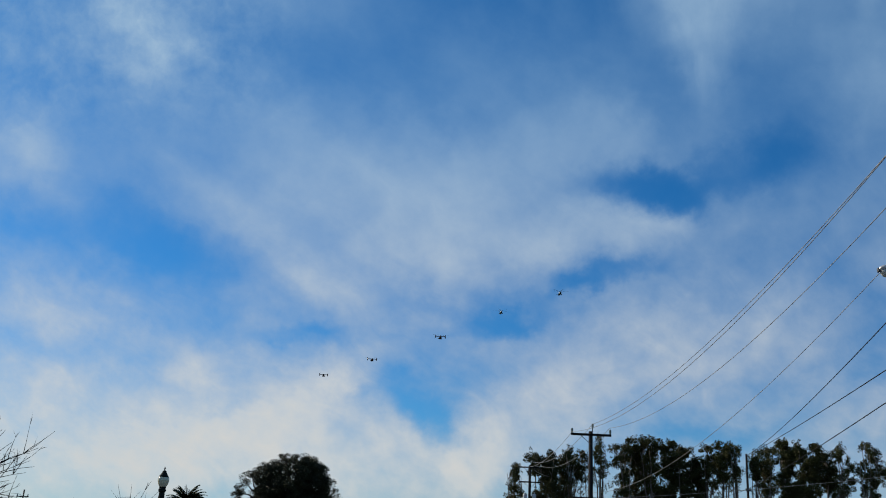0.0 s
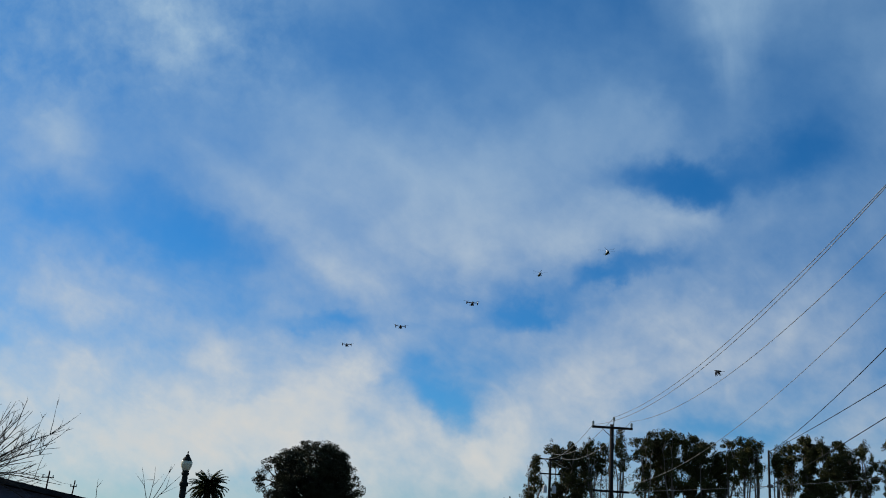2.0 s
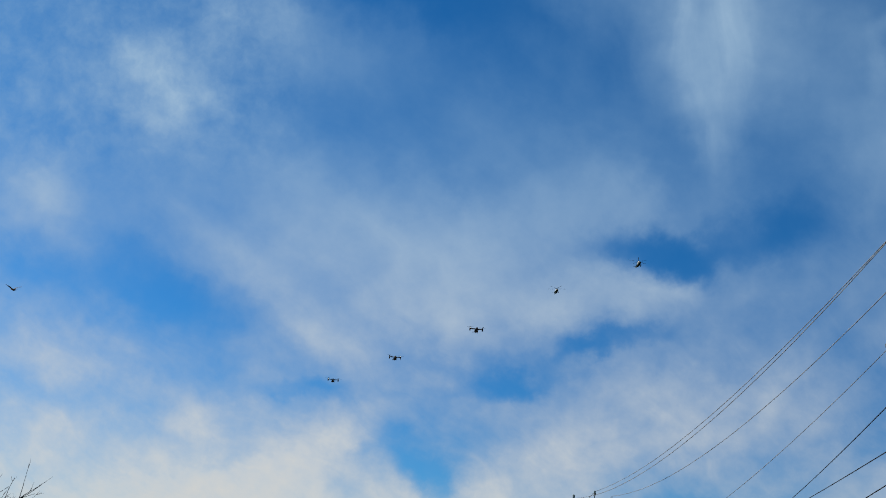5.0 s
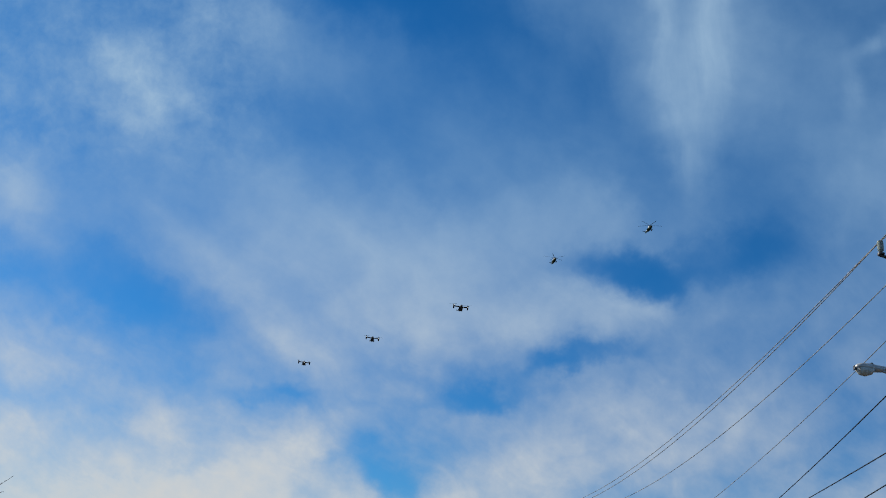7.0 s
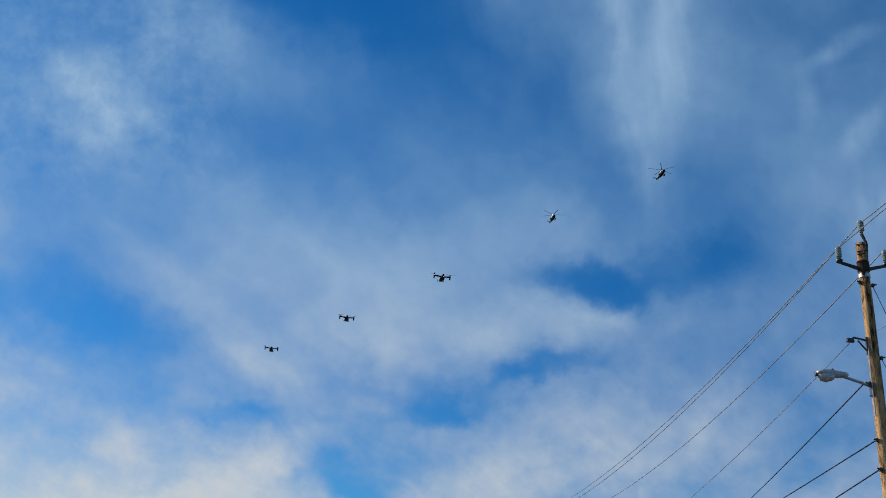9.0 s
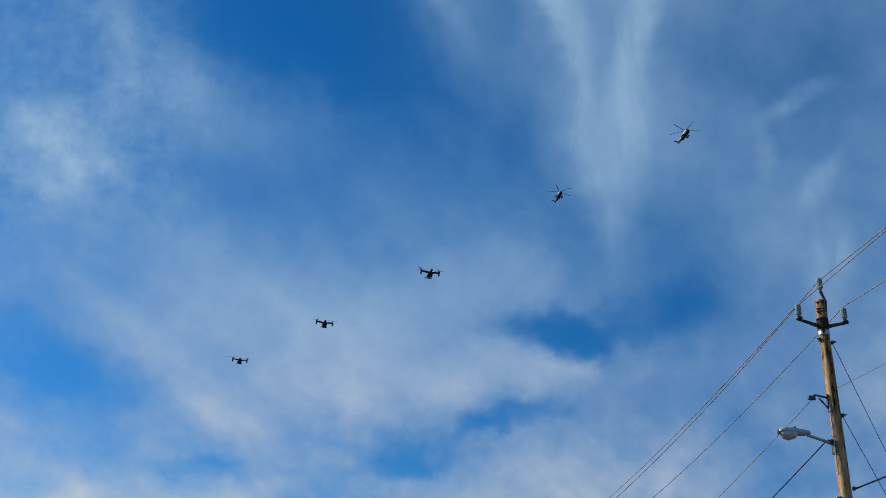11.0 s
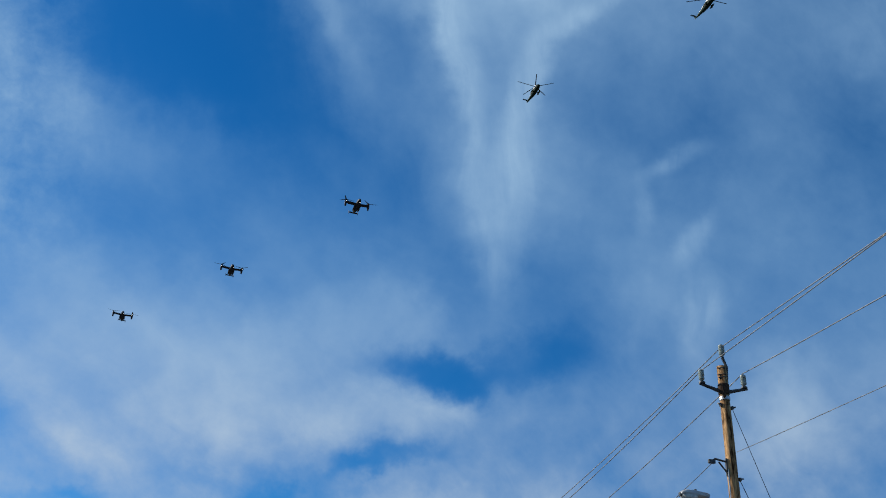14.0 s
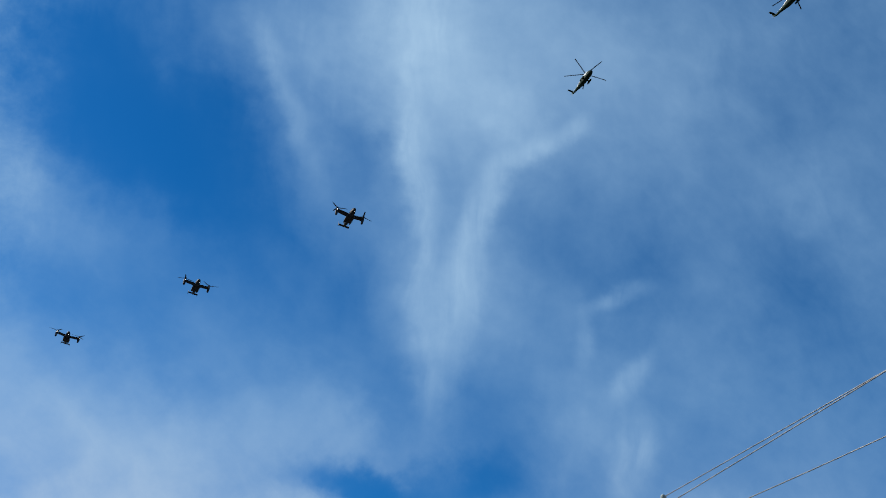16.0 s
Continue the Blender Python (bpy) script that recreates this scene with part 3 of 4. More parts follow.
def crossarm_pole(where, top, lower, cans=False, label="", reach=1.18):
    ob = thing("utility_pole", Matrix.Translation(where), label, "utility pole", "utility poles")
    bm = bmesh.new()
    tube(bm, [(0, 0, -0.3), (0, 0, top * 0.5), (0, 0, top)], [0.17, 0.15, 0.125], 12)
    part("shaft", bm, DARK_WOOD, ob, smooth=True)
    bm = bmesh.new()
    box(bm, (reach * 2 + 0.14, 0.12, 0.14), pose(0, -0.16, top - 0.22), 0.012)
    part("crossarm", bm, DARK_WOOD, ob, "timber crossarm")
    for s in (-1, 1):
        bm = bmesh.new()
        tube(bm, [(0.62 * s, -0.17, top - 0.30), (0.02 * s, -0.17, top - 0.80)], 0.022, 6)
        part("brace", bm, DARK_STEEL, ob)
        insulator("insulator", ob, reach * s, -0.16, top - 0.15, 0.9)
    bm = bmesh.new()
    tube(bm, [(0.09, 0, top - 0.3), (0.12, 0, top + 0.25)], 0.03, 6)
    part("top_pin", bm, DARK_STEEL, ob)
    insulator("insulator", ob, 0.12, 0, top + 0.2, 0.9)
    bm = bmesh.new()
    box(bm, (2.2, 0.12, 0.13), pose(0, -0.16, lower), 0.012)
    part("crossarm", bm, DARK_WOOD, ob, "lower timber crossarm")
    for s in (-1, 1):
        bm = bmesh.new()
        tube(bm, [(0.6 * s, -0.17, lower - 0.06), (0.02 * s, -0.17, lower - 0.6)], 0.02, 6)
        part("brace", bm, DARK_STEEL, ob)
    if cans:
        for x in (-0.47, 0.47):
            bm = bmesh.new()
            lathe(bm, [(0.18, -0.36), (0.21, -0.34), (0.21, 0.3), (0.18, 0.36), (0.08, 0.38)], 14, pose(x, -0.1, lower - 1.55))
            lathe(bm, [(0.04, 0.36), (0.05, 0.52), (0.025, 0.54)], 8, pose(x, -0.1, lower - 1.55))
            part("transformer", bm, LAMP_GREY, ob, "grey transformer can")
    return ob


near_pole()
street_lamp()
crossarm_pole(FAR, 9.5, 5.45, label="dark wooden utility pole with two crossarms before the trees")
crossarm_pole(THIRD, 11.1, 9.4, cans=True, label="far wooden utility pole with crossarm and grey transformers", reach=1.1)
crossarm_pole(BEHIND, 10.6, 6.5, label="wooden utility pole that carries the line onward")


def plain_pole(where, top, label, arm=0.0, lean=0.0, girth=1.0):
    ob = thing("utility_pole", Matrix.Translation(where), label, "utility pole", "utility poles")
    bm = bmesh.new()
    tube(bm, [(0, 0, -0.3), (lean * 0.5, 0, top * 0.5), (lean, 0, top)], [0.15 * girth, 0.125 * girth, 0.09 * girth], 10)
    part("shaft", bm, DARK_WOOD, ob, smooth=True)
    if arm:
        bm = bmesh.new()
        box(bm, (arm * 2, 0.12 * girth, 0.13 * girth), pose(lean, -0.15, top - 0.5), 0.012 * girth)
        part("crossarm", bm, DARK_WOOD, ob, "short timber crossarm")
        for s in (-1, 1):
            insulator("insulator", ob, lean + arm * 0.85 * s, -0.15, top - 0.5 + 0.06 * girth, 0.9 * girth)
    else:
        bm = bmesh.new()
        box(bm, (0.4, 0.14, 0.2), pose(lean * 0.7, -0.16, top * 0.74), 0.02)
        part("cable_clamp", bm, DARK_STEEL, ob)
    return ob


BRANCH_POLE = Vector((21.54, 71.85, 0))
SIDE_POLE = Vector((36.0, 50.0, 0))
TOWER = Vector((18.66, 136.7, 0))
plain_pole(BRANCH_POLE, 9.75, "dark plain wooden pole standing among eucalyptus trees", girth=0.75)
plain_pole(SIDE_POLE, 9.2, "dark plain wooden pole beyond the road")
plain_pole(Vector((5.1, 114.9, 0)), 7.5, "far dark wooden pole with a small crossarm", 0.8)
plain_pole(Vector((-31.0, 73.7, 0)), 4.95, "far dark pole with insulators beyond a roof", 0.45, 0.15, 0.55)
plain_pole(Vector((-33.0, 83.7, 0)), 4.75, "far dark leaning pole beyond a roof", 0.28, 0.25, 0.55)


# ---- wires ----
def cable(name, a, b, sag, radius, mat, label):
    a, b = Vector(a), Vector(b)
    bm = bmesh.new()
    n = 48
    tube(bm, [a.lerp(b, i / n) - Vector((0, 0, sag * 4 * (i / n) * (1 - i / n))) for i in range(n + 1)], radius, 6)
    return tagged(part(name, bm, mat, smooth=True), label, "cable", "cables of the pole line")


CONDUCTOR = "bare overhead conductor strung between utility poles"
COMMS = "black overhead cable strung between utility poles"
THIN = "thin overhead wire strung between utility poles"
for near_x, near_z, far_x, far_z, sag, far_top, end_x, end_z, end_sag in ((-0.53, 10.69, -1.18, 9.42, 1.47, 11.05, -1.7, 11.0, 0.18), (0.05, 11.35, 0.12, 9.95, 1.06, 11.5, -0.1, 11.0, 0.1), (0.53, 10.74, 1.18, 9.75, 1.32, 11.05, 1.1, 11.0, 0.58)):
    cable("power_line", on_pole(near_x, 0, near_z), FAR + Vector((far_x, -0.1, far_z)), sag, 0.0115, BARE_WIRE, CONDUCTOR)
    cable("power_line", on_pole(near_x, 0, near_z), BEHIND + Vector((end_x, -0.1, end_z)), end_sag, 0.011, BARE_WIRE, CONDUCTOR)
    cable("power_line", FAR + Vector((far_x, -0.1, far_z)), THIRD + Vector((far_x * 0.93, -0.1, far_top)), 0.9, 0.014, BARE_WIRE, CONDUCTOR)
cable("neutral_wire", on_pole(-0.5, -0.04, 8.5), FAR + Vector((0.1, -0.2, 5.8)), 1.35, 0.008, WIRE, THIN)
cable("neutral_wire", on_pole(0.08, -0.15, 8.78), BEHIND + Vector((-0.2, -0.1, 8.95)), 0.55, 0.007, WIRE, THIN)
cable("telephone_cable", on_pole(-0.25, 0, 7.65), BRANCH_POLE + Vector((0, -0.1, 9.6)), 0.3, 0.014, BLACK_WIRE, COMMS)
cable("telephone_cable", on_pole(-0.16, 0, 6.43), BRANCH_POLE + Vector((0, -0.1, 9.66)), 0.12, 0.014, BLACK_WIRE, COMMS)
cable("telephone_cable", on_pole(-0.16, 0, 5.83), BRANCH_POLE + Vector((0, -0.18, 7.3)), 0.12, 0.014, BLACK_WIRE, COMMS)
cable("telephone_cable", BRANCH_POLE + Vector((0, -0.18, 7.3)), FAR + Vector((1.0, -0.1, 5.5)), 0.7, 0.017, BLACK_WIRE, COMMS)
cable("telephone_cable", on_pole(0.2, 0, 6.65), BEHIND + Vector((0.2, -0.2, 7.6)), 0.25, 0.017, BLACK_WIRE, COMMS)
cable("telephone_cable", on_pole(0.2, 0, 6.2), BEHIND + Vector((0.8, -0.2, 6.5)), 0.35, 0.017, BLACK_WIRE, COMMS)
cable("service_wire", FAR + Vector((1.0, -0.2, 5.5)), SIDE_POLE + Vector((0, -0.1, 9.0)), 0.45, 0.014, WIRE, THIN)
cable("service_wire", TOWER + Vector((-0.3, -0.3, 16.0)), THIRD + Vector((0.5, -0.1, 10.6)), 1.6, 0.03, WIRE, THIN)
cable("service_wire", Vector((-31.2, 73.6, 4.65)), Vector((-33.0, 83.6, 4.4)), 0.15, 0.012, WIRE, THIN)
cable("service_wire", Vector((-31.2, 73.6, 4.65)), Vector((-44.0, 70.0, 6.4)), 0.5, 0.012, WIRE, THIN)
for z0, foot in ((9.88, (6.0, 3.0)), (8.22, (6.0, 3.0))):
    cable("guy_wire", on_pole(0.15, 0, z0), NEAR + Vector((*foot, 0)), 0.0, 0.008, BLACK_WIRE, "dark guy wire from the pole to the ground")


# ---- aircraft ----
def rotor_blades(bm, count, radius, root, chord, cone=0.0, taper=0.8):
    for k in range(count):
        a = 2 * math.pi * k / count
        way = Vector((math.cos(a), math.sin(a), 0))
        foil(bm, way * root, way * radius + Vector((0, 0, cone)), chord, chord * taper, 0.12, way=(-way.y, way.x, 0))
    return bm


def tiltrotor():
    ob = thing("tiltrotor", Matrix(), "grey twin-engined tiltrotor aircraft flying with rotors raised", "aircraft", "tiltrotors of the formation")
    bm = bmesh.new()
    loft(bm, [(8.6, -0.35, 0.15, 0.15), (8.2, -0.25, 0.55, 0.6), (7.2, -0.1, 0.95, 1.0), (5.6, 0.1, 1.25, 1.3), (3, 0.15, 1.38, 1.35), (-1.5, 0.15, 1.38, 1.35), (-4, 0.4, 1.05, 1.1), (-6.5, 0.9, 0.65, 0.7), (-8.2, 1.25, 0.3, 0.4), (-8.6, 1.3, 0.15, 0.2)], 20, 2.6)
    part("fuselage", bm, HULL_SHADED_GREY, ob, smooth=True)
    bm = bmesh.new()
    loft(bm, [(8.05, 0.25, 0.45, 0.12), (7.5, 0.55, 0.75, 0.35), (6.6, 0.85, 0.9, 0.42), (5.9, 1.05, 0.8, 0.3)], 14, 2.4)
    part("windscreen", bm, COCKPIT, ob, "dark cockpit glazing", smooth=True)
    for s in (-1, 1):
        bm = bmesh.new()
        loft(bm, [(3.6, -0.75, 0.1, 0.1), (2.8, -0.75, 0.5, 0.45), (0, -0.75, 0.6, 0.5), (-2.6, -0.65, 0.5, 0.42), (-3.8, -0.5, 0.1, 0.1)], 12, 2.4, pose(1.55 * s, 0, 0))
        part("sponson", bm, HULL_SHADED_GREY, ob, smooth=True)
    bm = bmesh.new()
    for s in (-1, 1):
        foil(bm, (0, 0.3, 1.65), (7.0 * s, 0.75, 1.95), 2.9, 2.7, 0.23)
    loft(bm, [(2.0, 1.6, 0.3, 0.2), (1.2, 1.65, 1.2, 0.45), (-1.2, 1.65, 1.2, 0.45), (-2.4, 1.55, 0.4, 0.2)], 14, 2.6)
    part("wing", bm, HULL_SHADED_GREY, ob)
    for s in (-1, 1):
        tilt = pose(7.1 * s, 0.55, 1.95, -17, 0, 0)
        nac = part("nacelle", lathe(bmesh.new(), [(0.3, -2.7), (0.55, -2.4), (0.7, -1.2), (0.78, 0.0), (0.66, 0.8), (0.48, 1.2), (0.4, 1.3)], 16), HULL_SHADED_GREY, ob, "upright engine nacelle", smooth=True, at=tilt)
        part("spinner", lathe(bmesh.new(), [(0.46, 1.25), (0.45, 1.6), (0.3, 2.0), (0.05, 2.3)], 14), HULL_SHADED_GREY, nac, smooth=True)
        # glowing stud added to give the sun's glint on the nacelle
        part("position_light", lathe(bmesh.new(), [(0.03, -0.1), (0.12, -0.04), (0.12, 0.05), (0.03, 0.12)], 10, pose(0, 0.72, 0.55, -90, 0, 0)), GLINT_GLOW, nac, "small white glowing stud for a sun glint")
        bm = bmesh.new()
        rotor_blades(bm, 3, 5.4, 0.3, 1.0, 0.3, 0.5)
        part("proprotor", bm, BLADE, nac, "three-bladed dark proprotor", at=pose(0, 0, 1.6))
    bm = bmesh.new()
    foil(bm, (-2.8, -8.3, 1.75), (2.8, -8.3, 1.75), 1.4, 1.4, 0.12)
    part("tailplane", bm, HULL_SHADED_GREY, ob)
    for s in (-1, 1):
        bm = bmesh.new()
        foil(bm, (2.8 * s, -8.3, 0.95), (2.8 * s, -8.6, 3.2), 1.9, 1.2, 0.1, up=(1, 0, 0))
        part("tail_fin", bm, HULL_SHADED_GREY, ob)
    # glowing disc added under the nose, in place of a sunlit spot
    bm = bmesh.new()
    lathe(bm, [(0.05, -0.14), (0.22, -0.09), (0.22, 0.06)], 12, pose(-0.35, 6.9, -0.95, 35, 0, 0))
    part("landing_light", bm, GLINT_GLOW, ob, "white glowing disc for a sunlit spot on the hull")
    return ob


def helicopter():
    ob = thing("helicopter", Matrix(), "dark green helicopter with white upper deck and five blades", "helicopter", "helicopters of the formation")
    bm = bmesh.new()
    loft(bm, [(6.7, -0.1, 0.15, 0.15), (6.3, 0.0, 0.6, 0.55), (5.4, 0.05, 0.95, 0.95), (4.0, 0.1, 1.08, 1.15), (0.5, 0.1, 1.08, 1.2), (-2.2, 0.2, 1.0, 1.05), (-4.2, 0.45, 0.75, 0.72), (-6.5, 0.75, 0.48, 0.48), (-9.0, 1.05, 0.32, 0.34), (-9.4, 1.1, 0.1, 0.12)], 20, 2.5)
    part("fuselage", bm, HULL_GREEN, ob, smooth=True)
    bm = bmesh.new()
    loft(bm, [(4.9, 1.05, 0.3, 0.2), (4.2, 1.15, 0.95, 0.6), (2.0, 1.2, 1.12, 0.78), (-0.6, 1.15, 1.06, 0.68), (-2.6, 1.0, 0.86, 0.38), (-4.6, 0.98, 0.62, 0.28), (-7.4, 1.14, 0.36, 0.2), (-8.6, 1.2, 0.2, 0.12)], 16, 2.4)
    part("engine_deck", bm, HULL_WHITE, ob, "white painted engine deck", smooth=True)
    bm = bmesh.new()
    loft(bm, [(6.25, 0.35, 0.4, 0.12), (5.8, 0.55, 0.78, 0.35), (5.0, 0.75, 0.95, 0.42), (4.3, 0.85, 0.9, 0.3)], 14, 2.4)
    part("windscreen", bm, COCKPIT, ob, "dark cockpit glazing", smooth=True)
    for s in (-1, 1):
        bm = bmesh.new()
        foil(bm, (0.9 * s, 1.4, -0.35), (1.75 * s, 1.4, -0.55), 0.7, 0.6, 0.25)
        loft(bm, [(3.2, -0.75, 0.1, 0.1), (2.6, -0.75, 0.36, 0.4), (0.8, -0.75, 0.4, 0.45), (-0.3, -0.7, 0.15, 0.2)], 12, 2.2, pose(1.75 * s, 0, 0))
        part("sponson", bm, HULL_GREEN, ob)
        bm = bmesh.new()
        lathe(bm, [(0.3, -0.12), (0.34, -0.06), (0.34, 0.06), (0.3, 0.12)], 14, pose(1.75 * s, 1.3, -1.4, 0, 90, 0))
        tube(bm, [(1.75 * s, 1.3, -1.4), (1.75 * s, 1.3, -0.8)], 0.07, 6)
        part("wheel", bm, BLADE, ob)
    bm = bmesh.new()
    foil(bm, (0, -8.8, 0.9), (0, -10.2, 3.0), 1.7, 1.0, 0.14, up=(1, 0, 0))
    foil(bm, (0.05, -9.6, 2.5), (2.2, -9.7, 2.55), 1.0, 0.8, 0.12)
    part("tail_fin", bm, HULL_GREEN, ob)
    bm = bmesh.new()
    tube(bm, [(0, 1.6, 1.7), (0, 1.6, 2.75)], [0.4, 0.22], 12)
    part("rotor_mast", bm, BLADE, ob)
    bm = bmesh.new()
    lathe(bm, [(0.3, -0.12), (0.42, 0), (0.3, 0.15)], 12)
    rotor_blades(bm, 5, 9.45, 0.3, 0.5, 0.45)
    part("main_rotor", bm, BLADE, ob, "five-bladed dark main rotor", at=pose(0, 1.6, 2.75, -3, 0, 0))
    bm = bmesh.new()
    rotor_blades(bm, 5, 1.6, 0.1, 0.2)
    part("tail_rotor", bm, BLADE, ob, "small tail rotor", at=pose(-0.35, -10.0, 2.6, 0, -90, 0))
    return ob


def bird():
    ob = thing("bird", pose(0, 0, 0), "black bird flapping across the open sky", "bird")
    bm = bmesh.new()
    loft(bm, [(0.26, 0.02, 0.006, 0.006), (0.21, 0.025, 0.022, 0.022), (0.17, 0.03, 0.036, 0.036), (0.11, 0.01, 0.045, 0.045), (0.0, 0, 0.065, 0.06), (-0.1, 0, 0.05, 0.045), (-0.17, 0.005, 0.03, 0.02)], 12)
    part("body", bm, FEATHER, ob, smooth=True)
    bm = bmesh.new()
    for k in range(7):
        a = radians(-18 + 6 * k)
        foil(bm, (0.01 * (k - 3), -0.14, 0.0), (0.2 * math.sin(a), -0.14 - 0.2 * math.cos(a), 0.002 * k), 0.03, 0.035, 0.12, way=(1, 0, 0))
    part("tail", bm, FEATHER, ob)
    wings = []
    for s in (-1, 1):
        bm = bmesh.new()
        foil(bm, (0, 0.03, 0), (0.22 * s, 0.06, 0.02), 0.17, 0.16, 0.08)
        foil(bm, (0.2 * s, 0.055, 0.018), (0.38 * s, 0.03, 0.01), 0.16, 0.12, 0.06)
        for k in range(5):
            foil(bm, (0.34 * s, 0.06 - 0.03 * k, 0.01), ((0.52 - 0.015 * k * k) * s, 0.03 - 0.06 * k, 0.0), 0.035, 0.02, 0.1)
        wings.append(part("wing", bm, FEATHER, ob, at=pose(0.035 * s, 0.02, 0.03)))
    return ob, wings


# ---- trees ----
def leaf_cluster(verts, faces, rng, centre, size, count, leaf, droop=0.3):
    """Leaves as small pointed blades scattered through an uneven clump."""
    for _ in range(count):
        d = Vector((rng.gauss(0, 1), rng.gauss(0, 1), rng.gauss(0, 1)))
        d = d.normalized() * (0.35 + 0.65 * rng.random() ** 0.5)
        c = Vector(centre) + Vector((d.x * size[0], d.y * size[1], d.z * size[2]))
        way = Vector((rng.gauss(0, 1), rng.gauss(0, 1), rng.gauss(-droop, 0.7))).normalized()
        side = way.cross(Vector((rng.gauss(0, 1), rng.gauss(0, 1), rng.gauss(0, 1)))).normalized()
        ln = leaf * rng.uniform(0.6, 1.3)
        w = ln * rng.uniform(0.14, 0.26)
        i = len(verts)
        verts += [c - way * ln * 0.5, c + side * w, c + way * ln * 0.5, c - side * w]
        faces.append((i, i + 1, i + 2, i + 3))


def leaf_mesh(name, verts, faces, mat, parent, label=""):
    me = bpy.data.meshes.new(name)
    me.from_pydata([tuple(v) for v in verts], [], faces)
    me.materials.append(mat)
    ob = new(name, me)
    ob.parent = parent
    return tagged(ob, label, kind="stuff")


def along(line, f):
    """The point a share f of the way through a list of points."""
    j = max(0.0, min(f, 0.999)) * (len(line) - 1)
    return Vector(line[int(j)]).lerp(Vector(line[int(j) + 1]), j - int(j))


def eucalyptus(where, height, half, depth, fill, seed, spire=0.0):
    """Stems that fan out into heads of leaves; the crown is half wide and hangs down by depth, fill says how closed it is, spire narrows it upwards."""
    rng = random.Random(seed)
    closed = "closed dark" if fill > 1.15 else "ragged open" if fill < 0.75 else "ragged"
    ob = thing("eucalyptus_tree", Matrix.Translation(where), f"tall eucalyptus tree with pale limbs and {closed} grey-green crown", "tree", "row of eucalyptus trees")
    bm = bmesh.new()
    lean = rng.uniform(-0.3, 0.3) * half
    trunk = [(lean * f * f + rng.uniform(-0.1, 0.1), rng.uniform(-0.1, 0.1), height * f) for f in (0, 0.2, 0.4, 0.6, 0.8, 0.95)]
    trunk[0] = (0, 0, -0.2)
    tube(bm, trunk, [0.24, 0.19, 0.15, 0.11, 0.07, 0.025], 8)
    part("trunk", bm, EUC_BARK, ob, smooth=True)
    stems = [trunk]
    for k in range(3):
        a = rng.uniform(0, 6.28)
        reach = half * rng.uniform(0.45, 0.85)
        stem = [along(trunk, 0.3 + 0.12 * k)]
        z0 = stem[0].z
        for g in (0.3, 0.55, 0.8, 1.0):
            out = reach * g ** 0.8
            stem.append(Vector((stem[0].x + math.cos(a) * out + rng.uniform(-0.12, 0.12), stem[0].y + math.sin(a) * out, z0 + (height * rng.uniform(0.86, 0.95) - z0) * g)))
        bm = bmesh.new()
        tube(bm, stem, [0.11, 0.09, 0.07, 0.045, 0.02], 7)
        part("stem", bm, EUC_BARK, ob, smooth=True)
        stems.append(stem)
    verts, faces = [], []
    count = max(6, int((3.0 + 1.75 * half * depth) * (0.25 + 0.6 * fill)))
    for k in range(count):
        drop = depth * ((k + rng.random()) / count) ** 1.1
        wide = max(0.15, half - 0.45) * (1 - spire * (1 - drop / depth)) * (0.72 + 0.28 * math.sin(math.pi * min(1.0, 0.2 + drop / depth)))
        a = rng.uniform(0, 6.28)
        r = wide * rng.random() ** 0.55
        tip = Vector((math.cos(a) * r, math.sin(a) * r, height - drop - 0.35 * (r / half) ** 2 * min(depth, 3)))
        rx = rng.uniform(0.42, 0.92) * (0.75 + 0.25 * fill) * (0.8 if spire or half < 1 else 1.0)
        rz = rng.uniform(0.45, 0.85)
        tip.z = min(tip.z, height - rz * 0.7)
        stem = min(stems, key=lambda line: (along(line, 0.8) - tip).length)
        base = along(stem, min(0.93, max(0.3, (tip.z - 1.1) / height)))
        limbs = bmesh.new()
        tube(limbs, [base, base.lerp(tip, 0.5) + Vector((0, 0, -0.1 * r)), tip], [0.07, 0.05, 0.025], 5)
        # a head: several overlapping tufts, thick in the middle
        for _ in range(5):
            q = tip + Vector((rng.gauss(0, 0.45) * rx, rng.gauss(0, 0.45) * rx, rng.gauss(0, 0.42) * rz))
            q.z = min(q.z, height - rz * 0.35)
            h = rng.uniform(0.4, 0.75)
            leaf_cluster(verts, faces, rng, q, (rx * h, rx * h, rz * h), int(330 * rx * rz * (0.5 + 0.6 * fill)), 0.20, 0.8)
        # loose sprays round the head
        for _ in range(rng.randint(4, 7)):
            d = Vector((rng.gauss(0, 1), rng.gauss(0, 1), rng.gauss(0.3, 0.9))).normalized()
            q = tip + Vector((d.x * rx, d.y * rx, d.z * rz)) * rng.uniform(0.9, 1.45)
            q.z = min(q.z, height + 0.3)
            tube(limbs, [tip.lerp(q, 0.3), tip.lerp(q, 0.7) + Vector((0, 0, 0.05)), q], [0.025, 0.017, 0.008], 4)
            w = rng.uniform(0.14, 0.30)
            leaf_cluster(verts, faces, rng, q, (w, w, w * rng.uniform(0.8, 1.3)), int(14 + 330 * w * w), 0.16, 0.8)
        part("limb", limbs, EUC_BARK, ob)
    # thin tufts on twigs along the bare lower stems
    for k in range(int(6 + 6 * fill)):
        base = along(stems[rng.randrange(4)], rng.uniform(0.3, 0.75))
        q = base + Vector((rng.uniform(-0.9, 0.9), rng.uniform(-0.9, 0.9), rng.uniform(-0.2, 0.8)))
        limbs = bmesh.new()
        tube(limbs, [base, base.lerp(q, 0.6) + Vector((0, 0, 0.1)), q], [0.03, 0.02, 0.01], 4)
        for _ in range(3):
            w = rng.uniform(0.16, 0.34)
